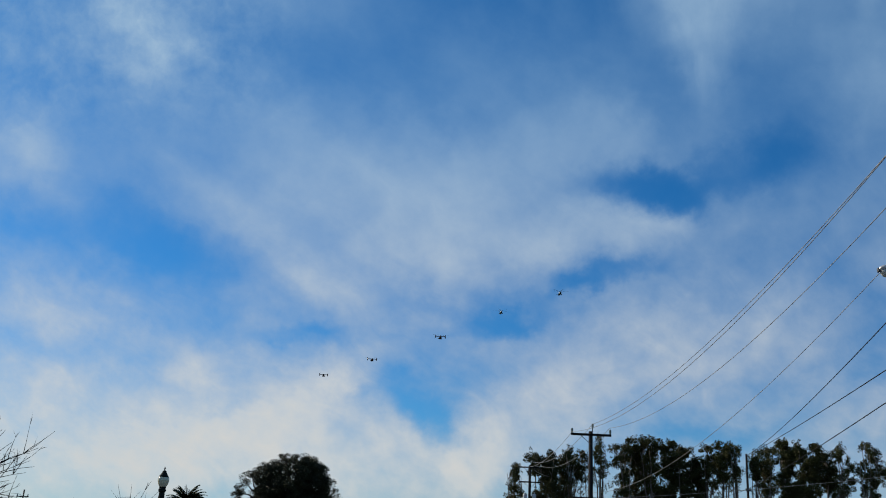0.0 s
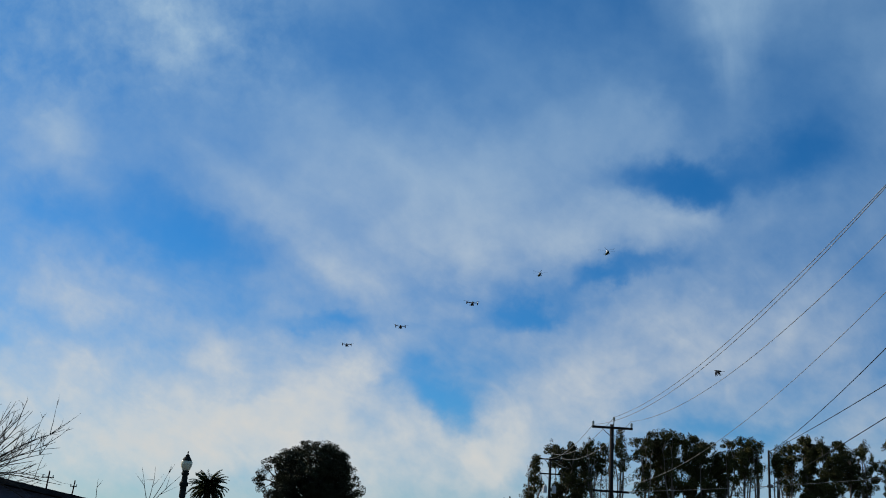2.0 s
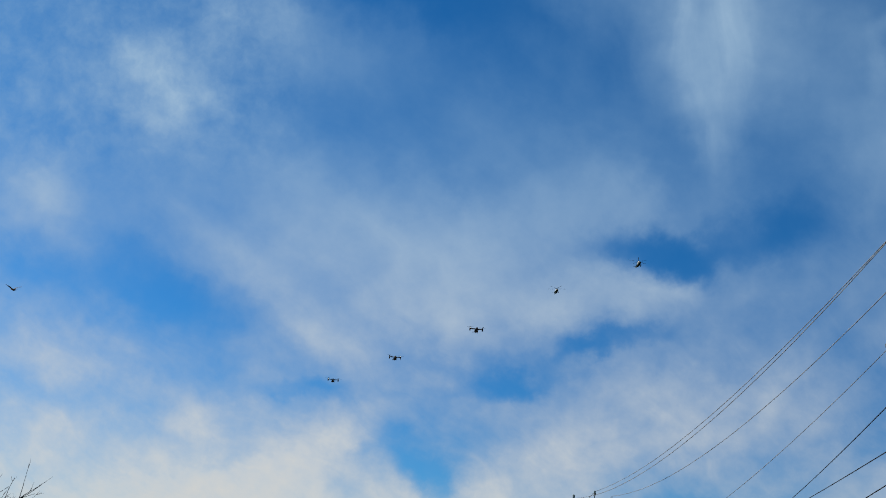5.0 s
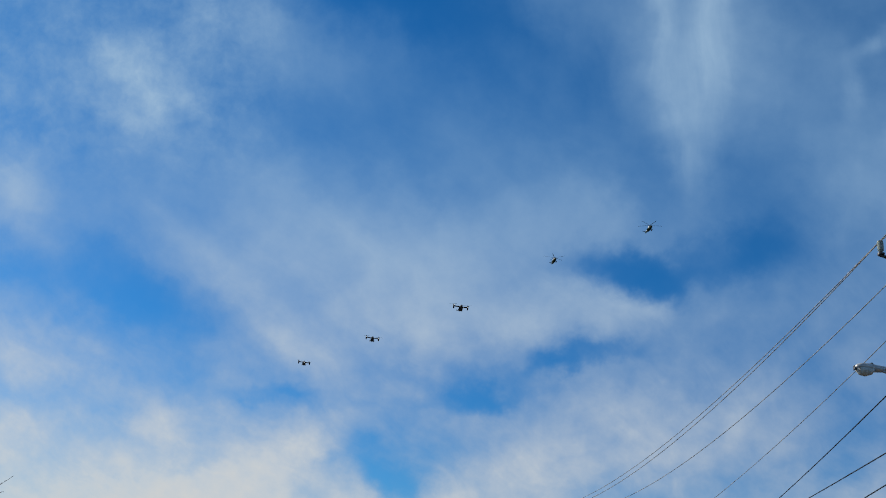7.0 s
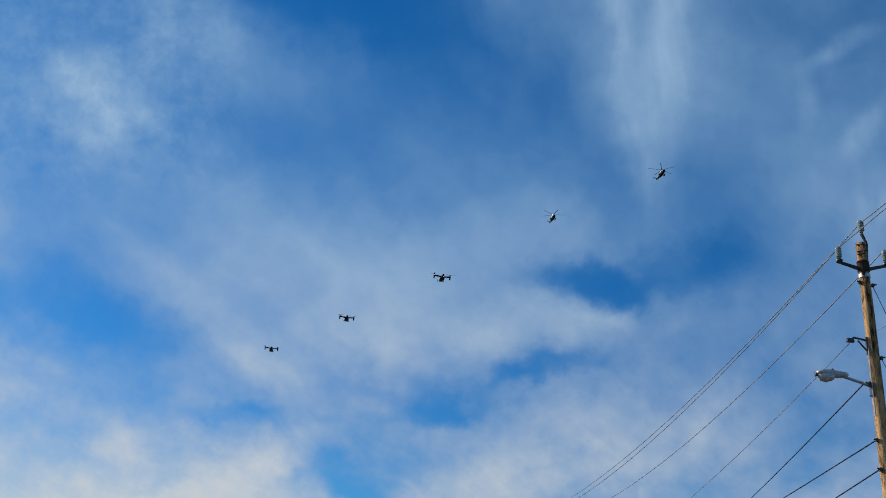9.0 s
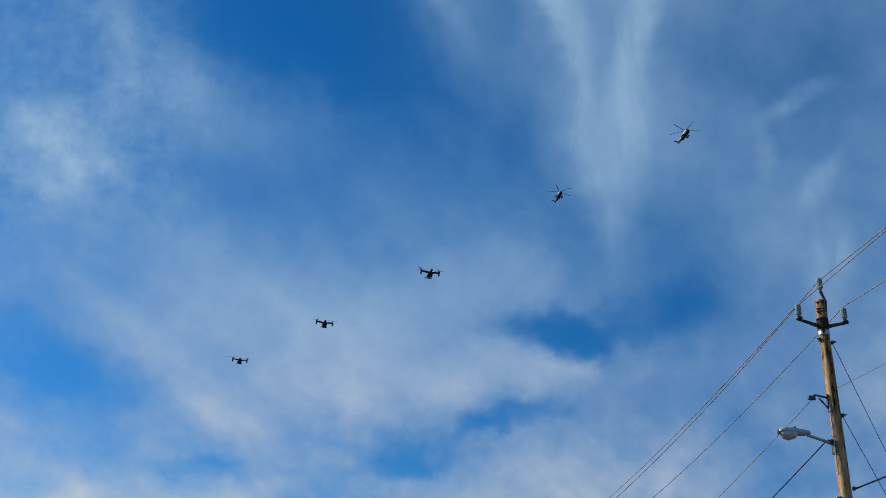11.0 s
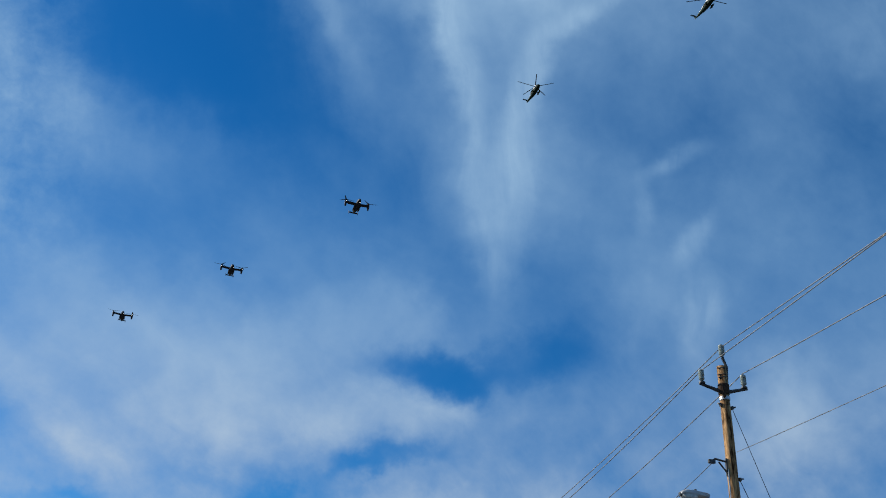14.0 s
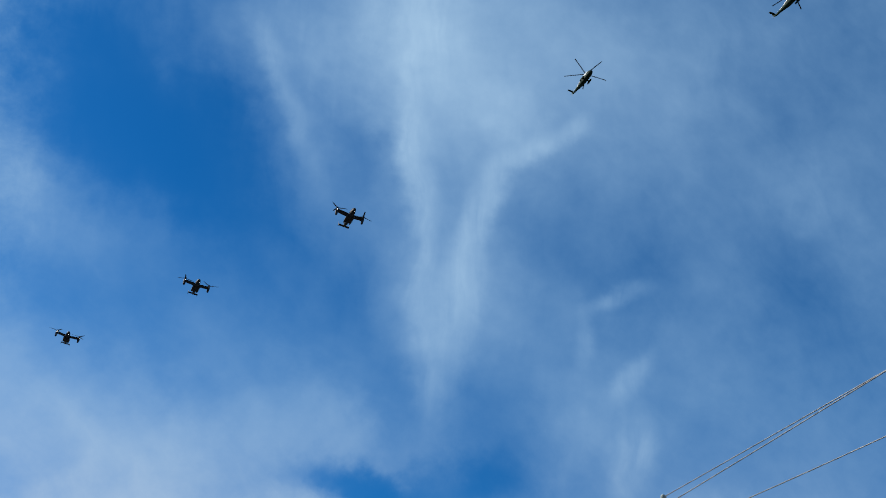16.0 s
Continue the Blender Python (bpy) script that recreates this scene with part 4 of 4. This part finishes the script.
            leaf_cluster(verts, faces, rng, q + Vector((rng.uniform(-0.35, 0.35), rng.uniform(-0.35, 0.35), rng.uniform(-0.4, 0.3))), (w, w, w * 1.2), int(14 + 260 * w * w), 0.17, 0.9)
        part("twig", limbs, EUC_BARK, ob)
    leaf_mesh("crown", verts, faces, EUC_LEAF, ob)
    return ob


def broad_tree(where, seed):
    """An evergreen whose main dome has a thin shoulder on one side and a low one on the other."""
    rng = random.Random(seed)
    ob = thing("broadleaf_tree", Matrix.Translation(where), "dense dark evergreen tree with a domed crown and ragged shoulders", "tree")
    bm = bmesh.new()
    tube(bm, [(0, 0, -0.2), (0.1, 0, 2.5), (0, 0.1, 5), (0.2, 0, 9.5)], [0.6, 0.45, 0.36, 0.12], 10)
    part("trunk", bm, TWIG, ob, smooth=True)
    verts, faces = [], []
    # lobes: middle (3), half sizes (3), heads of leaves, leaves to a head
    lobes = (((0.15, 0, 7.5), (4.2, 3.8, 5.0), 420, 210), ((0.2, 0, 4.3), (5.5, 4.8, 3.9), 260, 190),
             ((-4.1, -0.4, 7.5), (2.4, 2.2, 2.6), 50, 170), ((-2.6, -0.5, 9.3), (1.9, 2.0, 1.9), 60, 180), ((4.3, 0, 6.6), (1.7, 2.0, 2.9), 56, 170), ((2.2, 0.3, 9.2), (1.9, 2.0, 2.4), 80, 200))
    for mid, size, heads, leaves in lobes:
        limbs = bmesh.new()
        for k in range(heads):
            d = Vector((rng.gauss(0, 1), rng.gauss(0, 1), rng.gauss(0, 1))).normalized() * (0.45 + 0.55 * rng.random() ** 0.35)
            p = Vector((mid[0] + d.x * size[0], mid[1] + d.y * size[1], max(0.8, mid[2] + d.z * size[2])))
            if k % 5 == 0:
                tube(limbs, [(0, 0, min(mid[2], p.z) * 0.65), Vector(mid).lerp(p, 0.4), p], [0.13, 0.08, 0.03], 5)
            r = rng.uniform(0.32, 0.72)
            leaf_cluster(verts, faces, rng, p, (r * 1.15, r * 1.15, r * 0.75), int(leaves * (0.5 + r)), 0.19, 0.1)
        part("limb", limbs, TWIG, ob)
    leaf_mesh("crown", verts, faces, DARK_LEAF, ob)
    return ob


def palm_tree(where, height, reach, seed):
    rng = random.Random(seed)
    ob = thing("palm_tree", Matrix.Translation(where), "date palm with a full round head of arching fronds", "palm")
    bm = bmesh.new()
    prof = [(0.5, -0.2)]
    for i in range(24):
        z = height * i / 24
        prof += [(0.36, z + 0.05), (0.42, z + height / 24 - 0.05)]
    prof += [(0.6, height), (0.3, height + 0.5)]
    lathe(bm, prof, 12)
    part("trunk", bm, TWIG, ob)
    for k in range(90):
        a, rise = k * 2.39996, 1.45 - 2.3 * (k / 90)
        rise += rng.uniform(-0.12, 0.12)
        ln = reach * rng.uniform(0.85, 1.1)
        out = Vector((math.cos(a), math.sin(a), 0))
        p, spine = Vector((0, 0, height + 0.3)), []
        for s in range(9):
            spine.append(p.copy())
            ang = rise - 1.25 * (s / 8) ** 1.6
            p += (out * math.cos(ang) + Vector((0, 0, math.sin(ang)))) * ln / 8
        bm = bmesh.new()
        tube(bm, spine, [0.05 - 0.005 * s for s in range(9)], 4)
        side = Vector((-out.y, out.x, 0))
        for s in range(2, 33):
            f = s / 32 * 7.99
            q = spine[int(f)].lerp(spine[min(8, int(f) + 1)], f - int(f))
            for h in (-1, 1):
                w = 0.5 * reach / 3 * math.sin(math.pi * min(1, 0.12 + s / 36))
                tip = q + side * h * w + out * w * 0.5 - Vector((0, 0, 0.18 * w + rng.uniform(0, 0.1)))
                v = [bm.verts.new(x) for x in (q - out * 0.09, q + out * 0.09, tip + out * 0.03, tip - out * 0.03)]
                bm.faces.new(v)
        part("frond", bm, PALM_LEAF, ob)
    return ob


# the row, by bearing in degrees: height, half width and depth of the crown, how closed it is, distance
ROW = ((3.9, 12.3, 1.9, 6.5, 0.55, 116, 0.75), (5.45, 13.6, 2.0, 7.5, 1.2, 112, 0), (6.45, 13.1, 1.7, 7.0, 1.1, 114, 0), (7.2, 14.1, 1.5, 3.2, 0.9, 113, 0), (8.75, 15.3, 0.95, 4.6, 0.6, 112, 0),
       (10.15, 15.4, 1.9, 6.5, 0.8, 113, 0), (10.9, 14.7, 1.5, 7.0, 1.1, 115, 0), (11.6, 15.5, 1.6, 6.5, 0.95, 113, 0), (12.6, 15.2, 1.8, 6.8, 1.05, 114, 0), (13.35, 14.4, 1.4, 6.5, 1.2, 113, 0))
ROW += ((14.15, 13.4, 1.2, 4.6, 1.2, 114, 0), (14.6, 14.7, 1.1, 3.2, 0.8, 113, 0), (15.35, 14.9, 1.4, 4.6, 1.0, 112, 0), (16.05, 14.7, 0.95, 3.4, 1.1, 113, 0), (17.05, 13.4, 0.7, 1.9, 1.2, 112, 0), (17.65, 14.6, 1.5, 4.8, 0.8, 114, 0),
        (18.75, 15.3, 1.15, 8.0, 1.6, 113, 0), (19.8, 15.0, 1.45, 8.0, 1.5, 112, 0), (20.75, 14.3, 1.5, 3.8, 1.1, 114, 0), (21.5, 14.8, 1.4, 6.0, 0.55, 113, 0), (22.7, 15.0, 1.8, 6.0, 0.6, 112, 0), (24.2, 14.8, 2.0, 6.0, 0.7, 113, 0), (25.7, 14.9, 2.1, 6.5, 0.9, 113, 0))
for i, (az, top, half, depth, fill, dist, spire) in enumerate(ROW):
    eucalyptus(Vector((math.sin(radians(az)) * dist, math.cos(radians(az)) * dist, 0)), top, half, depth, fill, 40 + i, spire)
broad_tree(Vector((-17.8, 116.6, 0)), 3)


def lattice_tower(where, height, base, top):
    """A tapering steel mast of four legs with cross bracing."""
    ob = thing("lattice_tower", Matrix.Translation(where) @ pose(0, 0, 0, 0, 0, 20), "slender grey steel lattice tower behind the eucalyptus trees", "tower")
    corner = [(-1, -1), (1, -1), (1, 1), (-1, 1)]

    def at(k, f):
        w = (base + (top - base) * f) / 2
        return Vector((corner[k % 4][0] * w, corner[k % 4][1] * w, height * f))

    for k in range(4):
        part("leg", tube(bmesh.new(), [at(k, 0), at(k, 1)], 0.055, 6), DARK_STEEL, ob)
        bm = bmesh.new()
        levels = [i / 11 for i in range(12)]
        for lo, hi in zip(levels, levels[1:]):
            tube(bm, [at(k, hi), at(k + 1, hi)], 0.03, 4)
            tube(bm, [at(k, lo), at(k + 1, hi)], 0.028, 4)
            tube(bm, [at(k + 1, lo), at(k, hi)], 0.028, 4)
        part("bracing", bm, DARK_STEEL, ob)
    bm = bmesh.new()
    box(bm, (0.9, 0.9, 0.08), pose(0, 0, height + 0.04), 0.01)
    for k in range(4):
        x, y = corner[k][0] * 0.42, corner[k][1] * 0.42
        tube(bm, [(x, y, height), (x, y, height + 0.6)], 0.03, 5)
    part("platform", bm, DARK_STEEL, ob, "small steel head frame")
    return ob


lattice_tower(TOWER, 16.0, 3.9, 0.65)
palm_tree(Vector((math.sin(radians(-14.4)) * 120, math.cos(radians(-14.4)) * 120, 0)), 5.9, 2.55, 8)


# ---- the acorn lamp post ----
def acorn_post(where):
    ob = thing("lamp_post", Matrix.Translation(where), "ornate dark iron lamp post with an ivory acorn globe", "lamp post")
    part("post", lathe(bmesh.new(), [(0.22, -0.05), (0.22, 0.35), (0.16, 0.5), (0.11, 0.8), (0.09, 1.0), (0.085, 2.5), (0.105, 2.53), (0.105, 2.86), (0.14, 2.89), (0.145, 2.97), (0.13, 3.0), (0.098, 3.03), (0.09, 3.22), (0.12, 3.25), (0.125, 3.31), (0.10, 3.33), (0.115, 3.37)], 16), IRON, ob, smooth=False)
    part("globe", lathe(bmesh.new(), [(0.09, 3.36), (0.125, 3.41), (0.165, 3.50), (0.185, 3.59), (0.18, 3.66), (0.15, 3.70)], 20), GLOBE, ob, "ivory glass globe", smooth=True)
    part("cap", lathe(bmesh.new(), [(0.15, 3.675), (0.165, 3.69), (0.14, 3.74), (0.085, 3.82), (0.06, 3.855), (0.07, 3.87), (0.03, 3.90), (0.014, 3.93), (0.026, 3.96), (0.008, 4.02)], 16), IRON, ob, "dark iron cap with finial")
    return ob


acorn_post(Vector((-9.22, 32.72, 0)))


# ---- house roof, bare trees and far poles beyond it ----
def house():
    ob = thing("house", pose(-16.0, 37.0, 0, 0, 0, 24), "single-storey house with dark walls and a shingled roof", "house")
    bm = bmesh.new()
    prof = ((-7.1, 0), (-7.1, 2.26), (-3.6, 3.02), (1.9, 2.18), (1.9, 0))
    a, b = ([bm.verts.new((x, y, z)) for x, z in prof] for y in (0.3, 8.3))
    for k in range(5):
        bm.faces.new((a[k], a[(k + 1) % 5], b[(k + 1) % 5], b[k]))
    bm.faces.new(a[::-1])
    bm.faces.new(b)
    part("wall", bm, PLASTER, ob)
    bm = bmesh.new()
    prof = ((-8.0, 2.3), (-3.6, 3.25), (2.4, 2.32), (2.4, 2.14), (-3.6, 3.05), (-8.0, 2.1))
    a, b = ([bm.verts.new((x, y, z)) for x, z in prof] for y in (-0.3, 8.7))
    for k in range(6):
        bm.faces.new((a[k], a[(k + 1) % 6], b[(k + 1) % 6], b[k]))
    bm.faces.new(a[::-1])
    bm.faces.new(b)
    part("roof", bm, ROOFING, ob, "dark shingled gable roof")
    for x in (-6.0, -2.2, 0.6):
        bm = bmesh.new()
        box(bm, (1.0, 0.06, 1.0), pose(x, 0.29, 1.2), 0.01)
        part("window", bm, COCKPIT, ob, "dark window pane")
    return ob


def whip_tree(where, fork, reach, seed, limbs, spread, label, thick=0.03):
    """A leafless tree cut back to a fork, with long whips from it: spread is the range of their rise in degrees."""
    rng = random.Random(seed)
    ob = thing("bare_tree", Matrix.Translation(where), label, "tree")
    bm = bmesh.new()
    tube(bm, [(0, 0, -0.2), (0.05, 0, fork * 0.5), (0, 0, fork)], [0.11, 0.09, 0.07], 8)
    part("trunk", bm, TWIG, ob, smooth=True)
    for k in range(limbs):
        bm = bmesh.new()
        rise = radians(spread[0] + (spread[1] - spread[0]) * (k + rng.random() * 0.6) / limbs)
        ln = reach * rng.uniform(0.75, 1.08)
        way = Vector((math.cos(rise), rng.uniform(-0.35, 0.35), math.sin(rise))).normalized()

        def whip(p, way, ln, r, level, bow):
            pts, w = [p.copy()], way.copy()
            for s in range(6):
                w = (w + Vector((rng.gauss(0.0, 0.05), rng.gauss(0, 0.06), rng.gauss(bow, 0.05)))).normalized()
                p = p + w * ln / 6
                pts.append(p.copy())
            tube(bm, pts, [r * (1 - 0.13 * s) for s in range(7)], 5)
            if level == 2:
                for _ in range(5):
                    s = rng.randint(1, 5)
                    up = Vector((rng.uniform(-0.5, 0.9), rng.uniform(-0.4, 0.4), rng.uniform(0.2, 1.0))).normalized()
                    whip(pts[s], (w * 0.7 + up).normalized(), ln * rng.uniform(0.18, 0.42), r * 0.5, 1, 0.04)
                for _ in range(4):
                    s = rng.randint(1, 3)
                    d = Vector((rng.uniform(-0.6, 1.0), rng.uniform(-0.6, 0.6), rng.uniform(-0.7, 0.6))).normalized()
                    whip(pts[s], d, ln * rng.uniform(0.1, 0.2), r * 0.4, 0, 0.0)
            elif level == 1:
                for _ in range(2):
                    s = rng.randint(2, 5)
                    d = (w + Vector((rng.gauss(0, 0.4), rng.gauss(0, 0.3), rng.gauss(0.0, 0.4)))).normalized()
                    whip(pts[s], d, ln * rng.uniform(0.2, 0.45), r * 0.6, 0, 0.0)

        whip(Vector((0, 0, fork)), way, ln, thick, 2 if thick > 0.015 else 1, -0.05 if thick > 0.015 else 0.03)
        part("limb", bm, TWIG, ob)
    return ob


house()
whip_tree(Vector((-11.9, 24.1, 0)), 2.5, 2.1, 11, 18, (-14, 88), "leafless pruned tree with long whip-like twigs beside a roof", 0.020)
whip_tree(Vector((-9.0, 28.6, 0)), 2.1, 1.35, 27, 4, (40, 125), "small leafless tree with a few upright twigs", 0.014)
whip_tree(Vector((-10.35, 28.1, 0)), 2.0, 0.75, 5, 1, (85, 110), "thin leafless sapling with upright twigs", 0.014)


# ---- what moves ----
AIR1 = [
    (0, -223.2, 1712.6, 299.7), (0.5, -219.0, 1677.8, 301.5), (1, -214.3, 1643.0, 303.6), (1.5, -210.5, 1608.4, 304.3), (2, -206.2, 1573.5, 306.2), (2.5, -200.5, 1539.1, 307.1), (3, -193.8, 1504.5, 309.2), (3.5, -189.7, 1469.7, 310.5), (4, -184.2, 1435.1, 311.9), (6.5, -164.3, 1262.4, 311.8), (7, -159.9, 1227.8, 312.4), (7.5, -155.0, 1193.1, 313.3), (8, -151.4, 1158.6, 313.0), (10.5, -128.2, 985.5, 315.3), (11, -124.6, 950.8, 315.6), (11.5, -122.0, 916.7, 313.6), (12, -116.0, 882.3, 313.9), (12.5, -112.3, 848.1, 312.7), (13, -106.2, 814.4, 311.1), (13.5, -103.4, 779.5, 311.6), (14, -99.7, 745.7, 309.7), (14.5, -95.2, 711.7, 308.7), (15, -90.8, 678.7, 305.3), (15.5, -86.4, 645.1, 303.7), (16, -82.6, 612.6, 300.0)]
AIR2 = [
    (0, -125.4, 1539.1, 298.0), (0.5, -120.4, 1506.4, 300.7), (1, -116.3, 1473.8, 302.4), (1.5, -111.7, 1441.4, 303.9), (2, -108.3, 1408.6, 306.4), (2.5, -103.2, 1375.9, 308.7), (3, -98.2, 1343.5, 309.4), (3.5, -93.9, 1310.9, 311.1), (4, -88.9, 1278.4, 312.6), (6.5, -71.1, 1116.7, 313.0), (7, -68.1, 1084.2, 313.4), (7.5, -64.1, 1051.7, 314.3), (8, -60.1, 1019.5, 313.9), (10.5, -43.4, 856.8, 316.4), (11, -38.9, 824.7, 315.7), (11.5, -36.8, 792.7, 314.8), (12, -31.7, 760.6, 314.2), (12.5, -27.6, 728.9, 312.3), (13, -25.1, 697.6, 310.3), (13.5, -22.9, 665.1, 310.4), (14, -19.7, 633.4, 309.3), (14.5, -17.1, 601.4, 308.7), (15, -14.8, 570.6, 305.8), (15.5, -13.1, 539.4, 304.2), (16, -11.6, 508.8, 301.6)]
AIR3 = [
    (0, -16.2, 1358.3, 299.8), (0.5, -13.5, 1328.0, 301.7), (1, -10.7, 1298.1, 301.7), (1.5, -6.4, 1267.8, 303.4), (2, -4.3, 1237.2, 306.2), (2.5, -0.3, 1206.8, 307.7), (3, 4.9, 1176.6, 308.6), (3.5, 7.4, 1146.3, 310.2), (4, 11.1, 1115.8, 311.7), (6.5, 23.1, 965.6, 312.6), (7, 25.0, 935.3, 313.2), (7.5, 28.5, 905.1, 313.9), (8, 30.1, 874.9, 314.2), (10.5, 41.9, 723.6, 316.5), (11, 43.9, 693.9, 315.7), (11.5, 44.7, 664.8, 313.7), (12, 47.0, 634.9, 313.3), (12.5, 49.0, 605.4, 311.4), (13, 49.0, 576.3, 311.0), (13.5, 49.9, 546.7, 310.4), (14, 51.4, 517.5, 309.2), (14.5, 52.2, 487.9, 309.0), (15, 53.3, 459.7, 306.7), (15.5, 53.8, 431.1, 305.3), (16, 53.8, 403.4, 303.2)]
AIR4 = [
    (0, 60.4, 1198.1, 299.2), (0.5, 63.1, 1168.5, 300.9), (1, 65.6, 1138.8, 303.2), (1.5, 69.4, 1109.2, 304.4), (2, 71.2, 1079.7, 305.8), (2.5, 74.3, 1050.1, 307.1), (3, 78.8, 1020.3, 308.4), (3.5, 81.6, 990.5, 310.1), (4, 84.8, 961.0, 310.9), (6.5, 95.0, 813.7, 314.1), (7, 97.0, 784.2, 314.7), (7.5, 99.9, 754.5, 315.2), (8, 102.1, 725.5, 314.5), (10.5, 114.3, 578.2, 314.9), (11, 115.0, 549.5, 314.0), (11.5, 116.0, 521.1, 312.9), (12, 116.3, 492.3, 312.6), (12.5, 117.4, 463.9, 311.5), (13, 117.9, 435.6, 310.7), (13.5, 118.7, 407.2, 310.1), (14, 120.1, 378.6, 309.6), (14.5, 120.6, 349.8, 309.9), (15, 121.5, 322.1, 308.9), (15.5, 121.7, 295.6, 307.4), (16, 121.1, 268.9, 306.8)]
AIR5 = [
    (0, 122.5, 1093.6, 299.0), (0.5, 125.0, 1064.8, 300.9), (1, 128.2, 1036.1, 302.5), (1.5, 131.5, 1007.4, 303.7), (2, 133.7, 978.7, 305.2), (2.5, 137.6, 949.7, 306.7), (3, 141.0, 921.1, 307.1), (3.5, 143.6, 892.0, 309.3), (4, 146.5, 863.4, 309.9), (6.5, 156.0, 720.8, 312.4), (7, 157.6, 692.1, 313.4), (7.5, 159.9, 663.4, 313.9), (8, 162.1, 635.1, 313.4), (10.5, 169.5, 492.6, 314.7), (11, 170.4, 464.6, 314.3), (11.5, 171.5, 436.6, 313.9), (12, 171.7, 408.6, 314.1), (12.5, 172.4, 381.7, 312.6), (13, 173.0, 354.0, 312.5), (13.5, 173.4, 326.8, 311.9), (14.5, 175.2, 272.9, 310.5), (15, 174.6, 249.2, 308.3), (15.5, 176.6, 221.4, 308.3), (16, 173.4, 199.1, 308.0)]
BIRD_WAY = [(1.0, 20.2, 53.8, 10.4), (1.5, 17.7, 54.4, 11.1), (2.0, 13.9, 55.3, 12.2), (2.5, 9.1, 55.9, 13.4), (3.0, 3.7, 56.4, 14.2), (3.5, -2.5, 56.4, 14.9), (4.0, -9.5, 55.4, 15.9), (4.2, -12.5, 54.7, 16.2)]
first_tiltrotor = tiltrotor()
TILTROTORS = [first_tiltrotor, copy_thing(first_tiltrotor, Matrix()), copy_thing(first_tiltrotor, Matrix())]
first_helicopter = helicopter()
HELICOPTERS = [first_helicopter, copy_thing(first_helicopter, Matrix())]
BIRD, WINGS = bird()


def motions():
    frames = [f / FPS for f in range(0, 481, 2)]
    for ob, way, heading in zip(TILTROTORS + HELICOPTERS, (AIR1, AIR2, AIR3, AIR4, AIR5), (186, 186, 186, 184, 184)):
        nose_up, drop = (8, -2.0) if ob in TILTROTORS else (2, -1.2)
        walk(ob, [(t, pose(x - 1.3, y, z + drop, nose_up, 0, heading)) for t, x, y, z in way])
    for k, ob in enumerate(HELICOPTERS):
        for child in ob.children:
            if child.name.startswith("main_rotor"):
                walk(child, [(t, pose(0, 1.6, 2.75, -3, 0, 0) @ pose(0, 0, 0, 0, 0, 64 + 37 * k + 1132 * t)) for t in frames])
            elif child.name.startswith("tail_rotor"):
                walk(child, [(t, pose(-0.35, -10.0, 2.6, 0, -90, 0) @ pose(0, 0, 0, 0, 0, 1160 * t)) for t in frames])
    for k, ob in enumerate(TILTROTORS):
        spin = 1
        for nac in sorted((c for c in ob.children if c.name.startswith("nacelle")), key=lambda c: c.matrix_basis.translation.x):
            for child in nac.children:
                if child.name.startswith("proprotor"):
                    walk(child, [(t, pose(0, 0, 1.6, 0, 0, spin * (1275 * t + 40 * k))) for t in frames])
            spin = -spin
    # the bird: in from the side, across and out, wings beating about four times a second
    before = [(t, 20.2 + 6.0 * (1.0 - t), 53.8 - 1.0 * (1.0 - t), 10.4 - 1.4 * (1.0 - t)) for t in (0.0, 0.5)]
    after = [(t, -12.5 - 15.5 * (t - 4.2), 54.7 - 4 * (t - 4.2), 16.2 + 0.9 * (t - 4.2)) for t in (5.0, 6.0, 8.0, 12.0, 16.0)]
    walk(BIRD, [(t, pose(x, y, z - 0.1, 6, -12, 60)) for t, x, y, z in before + BIRD_WAY + after])
    # glides in on flat wings, then beats twice a second
    rise = [(0.0, 2), (1.0, -3), (1.5, -3), (1.8, 14), (2.0, -36), (2.25, 24), (2.5, -42), (2.75, 22), (3.0, 0), (3.2, 38), (3.5, -34), (3.7, 2), (4.0, 38), (4.2, -20)]
    rise += [(4.2 + 0.25 * i, (34, -26)[(i + 1) % 2]) for i in range(1, 48)]
    for wing, s in zip(WINGS, (-1, 1)):
        walk(wing, [(t, pose(0.035 * s, 0.02, 0.03, 0, -s * up, 0)) for t, up in rise])


motions()
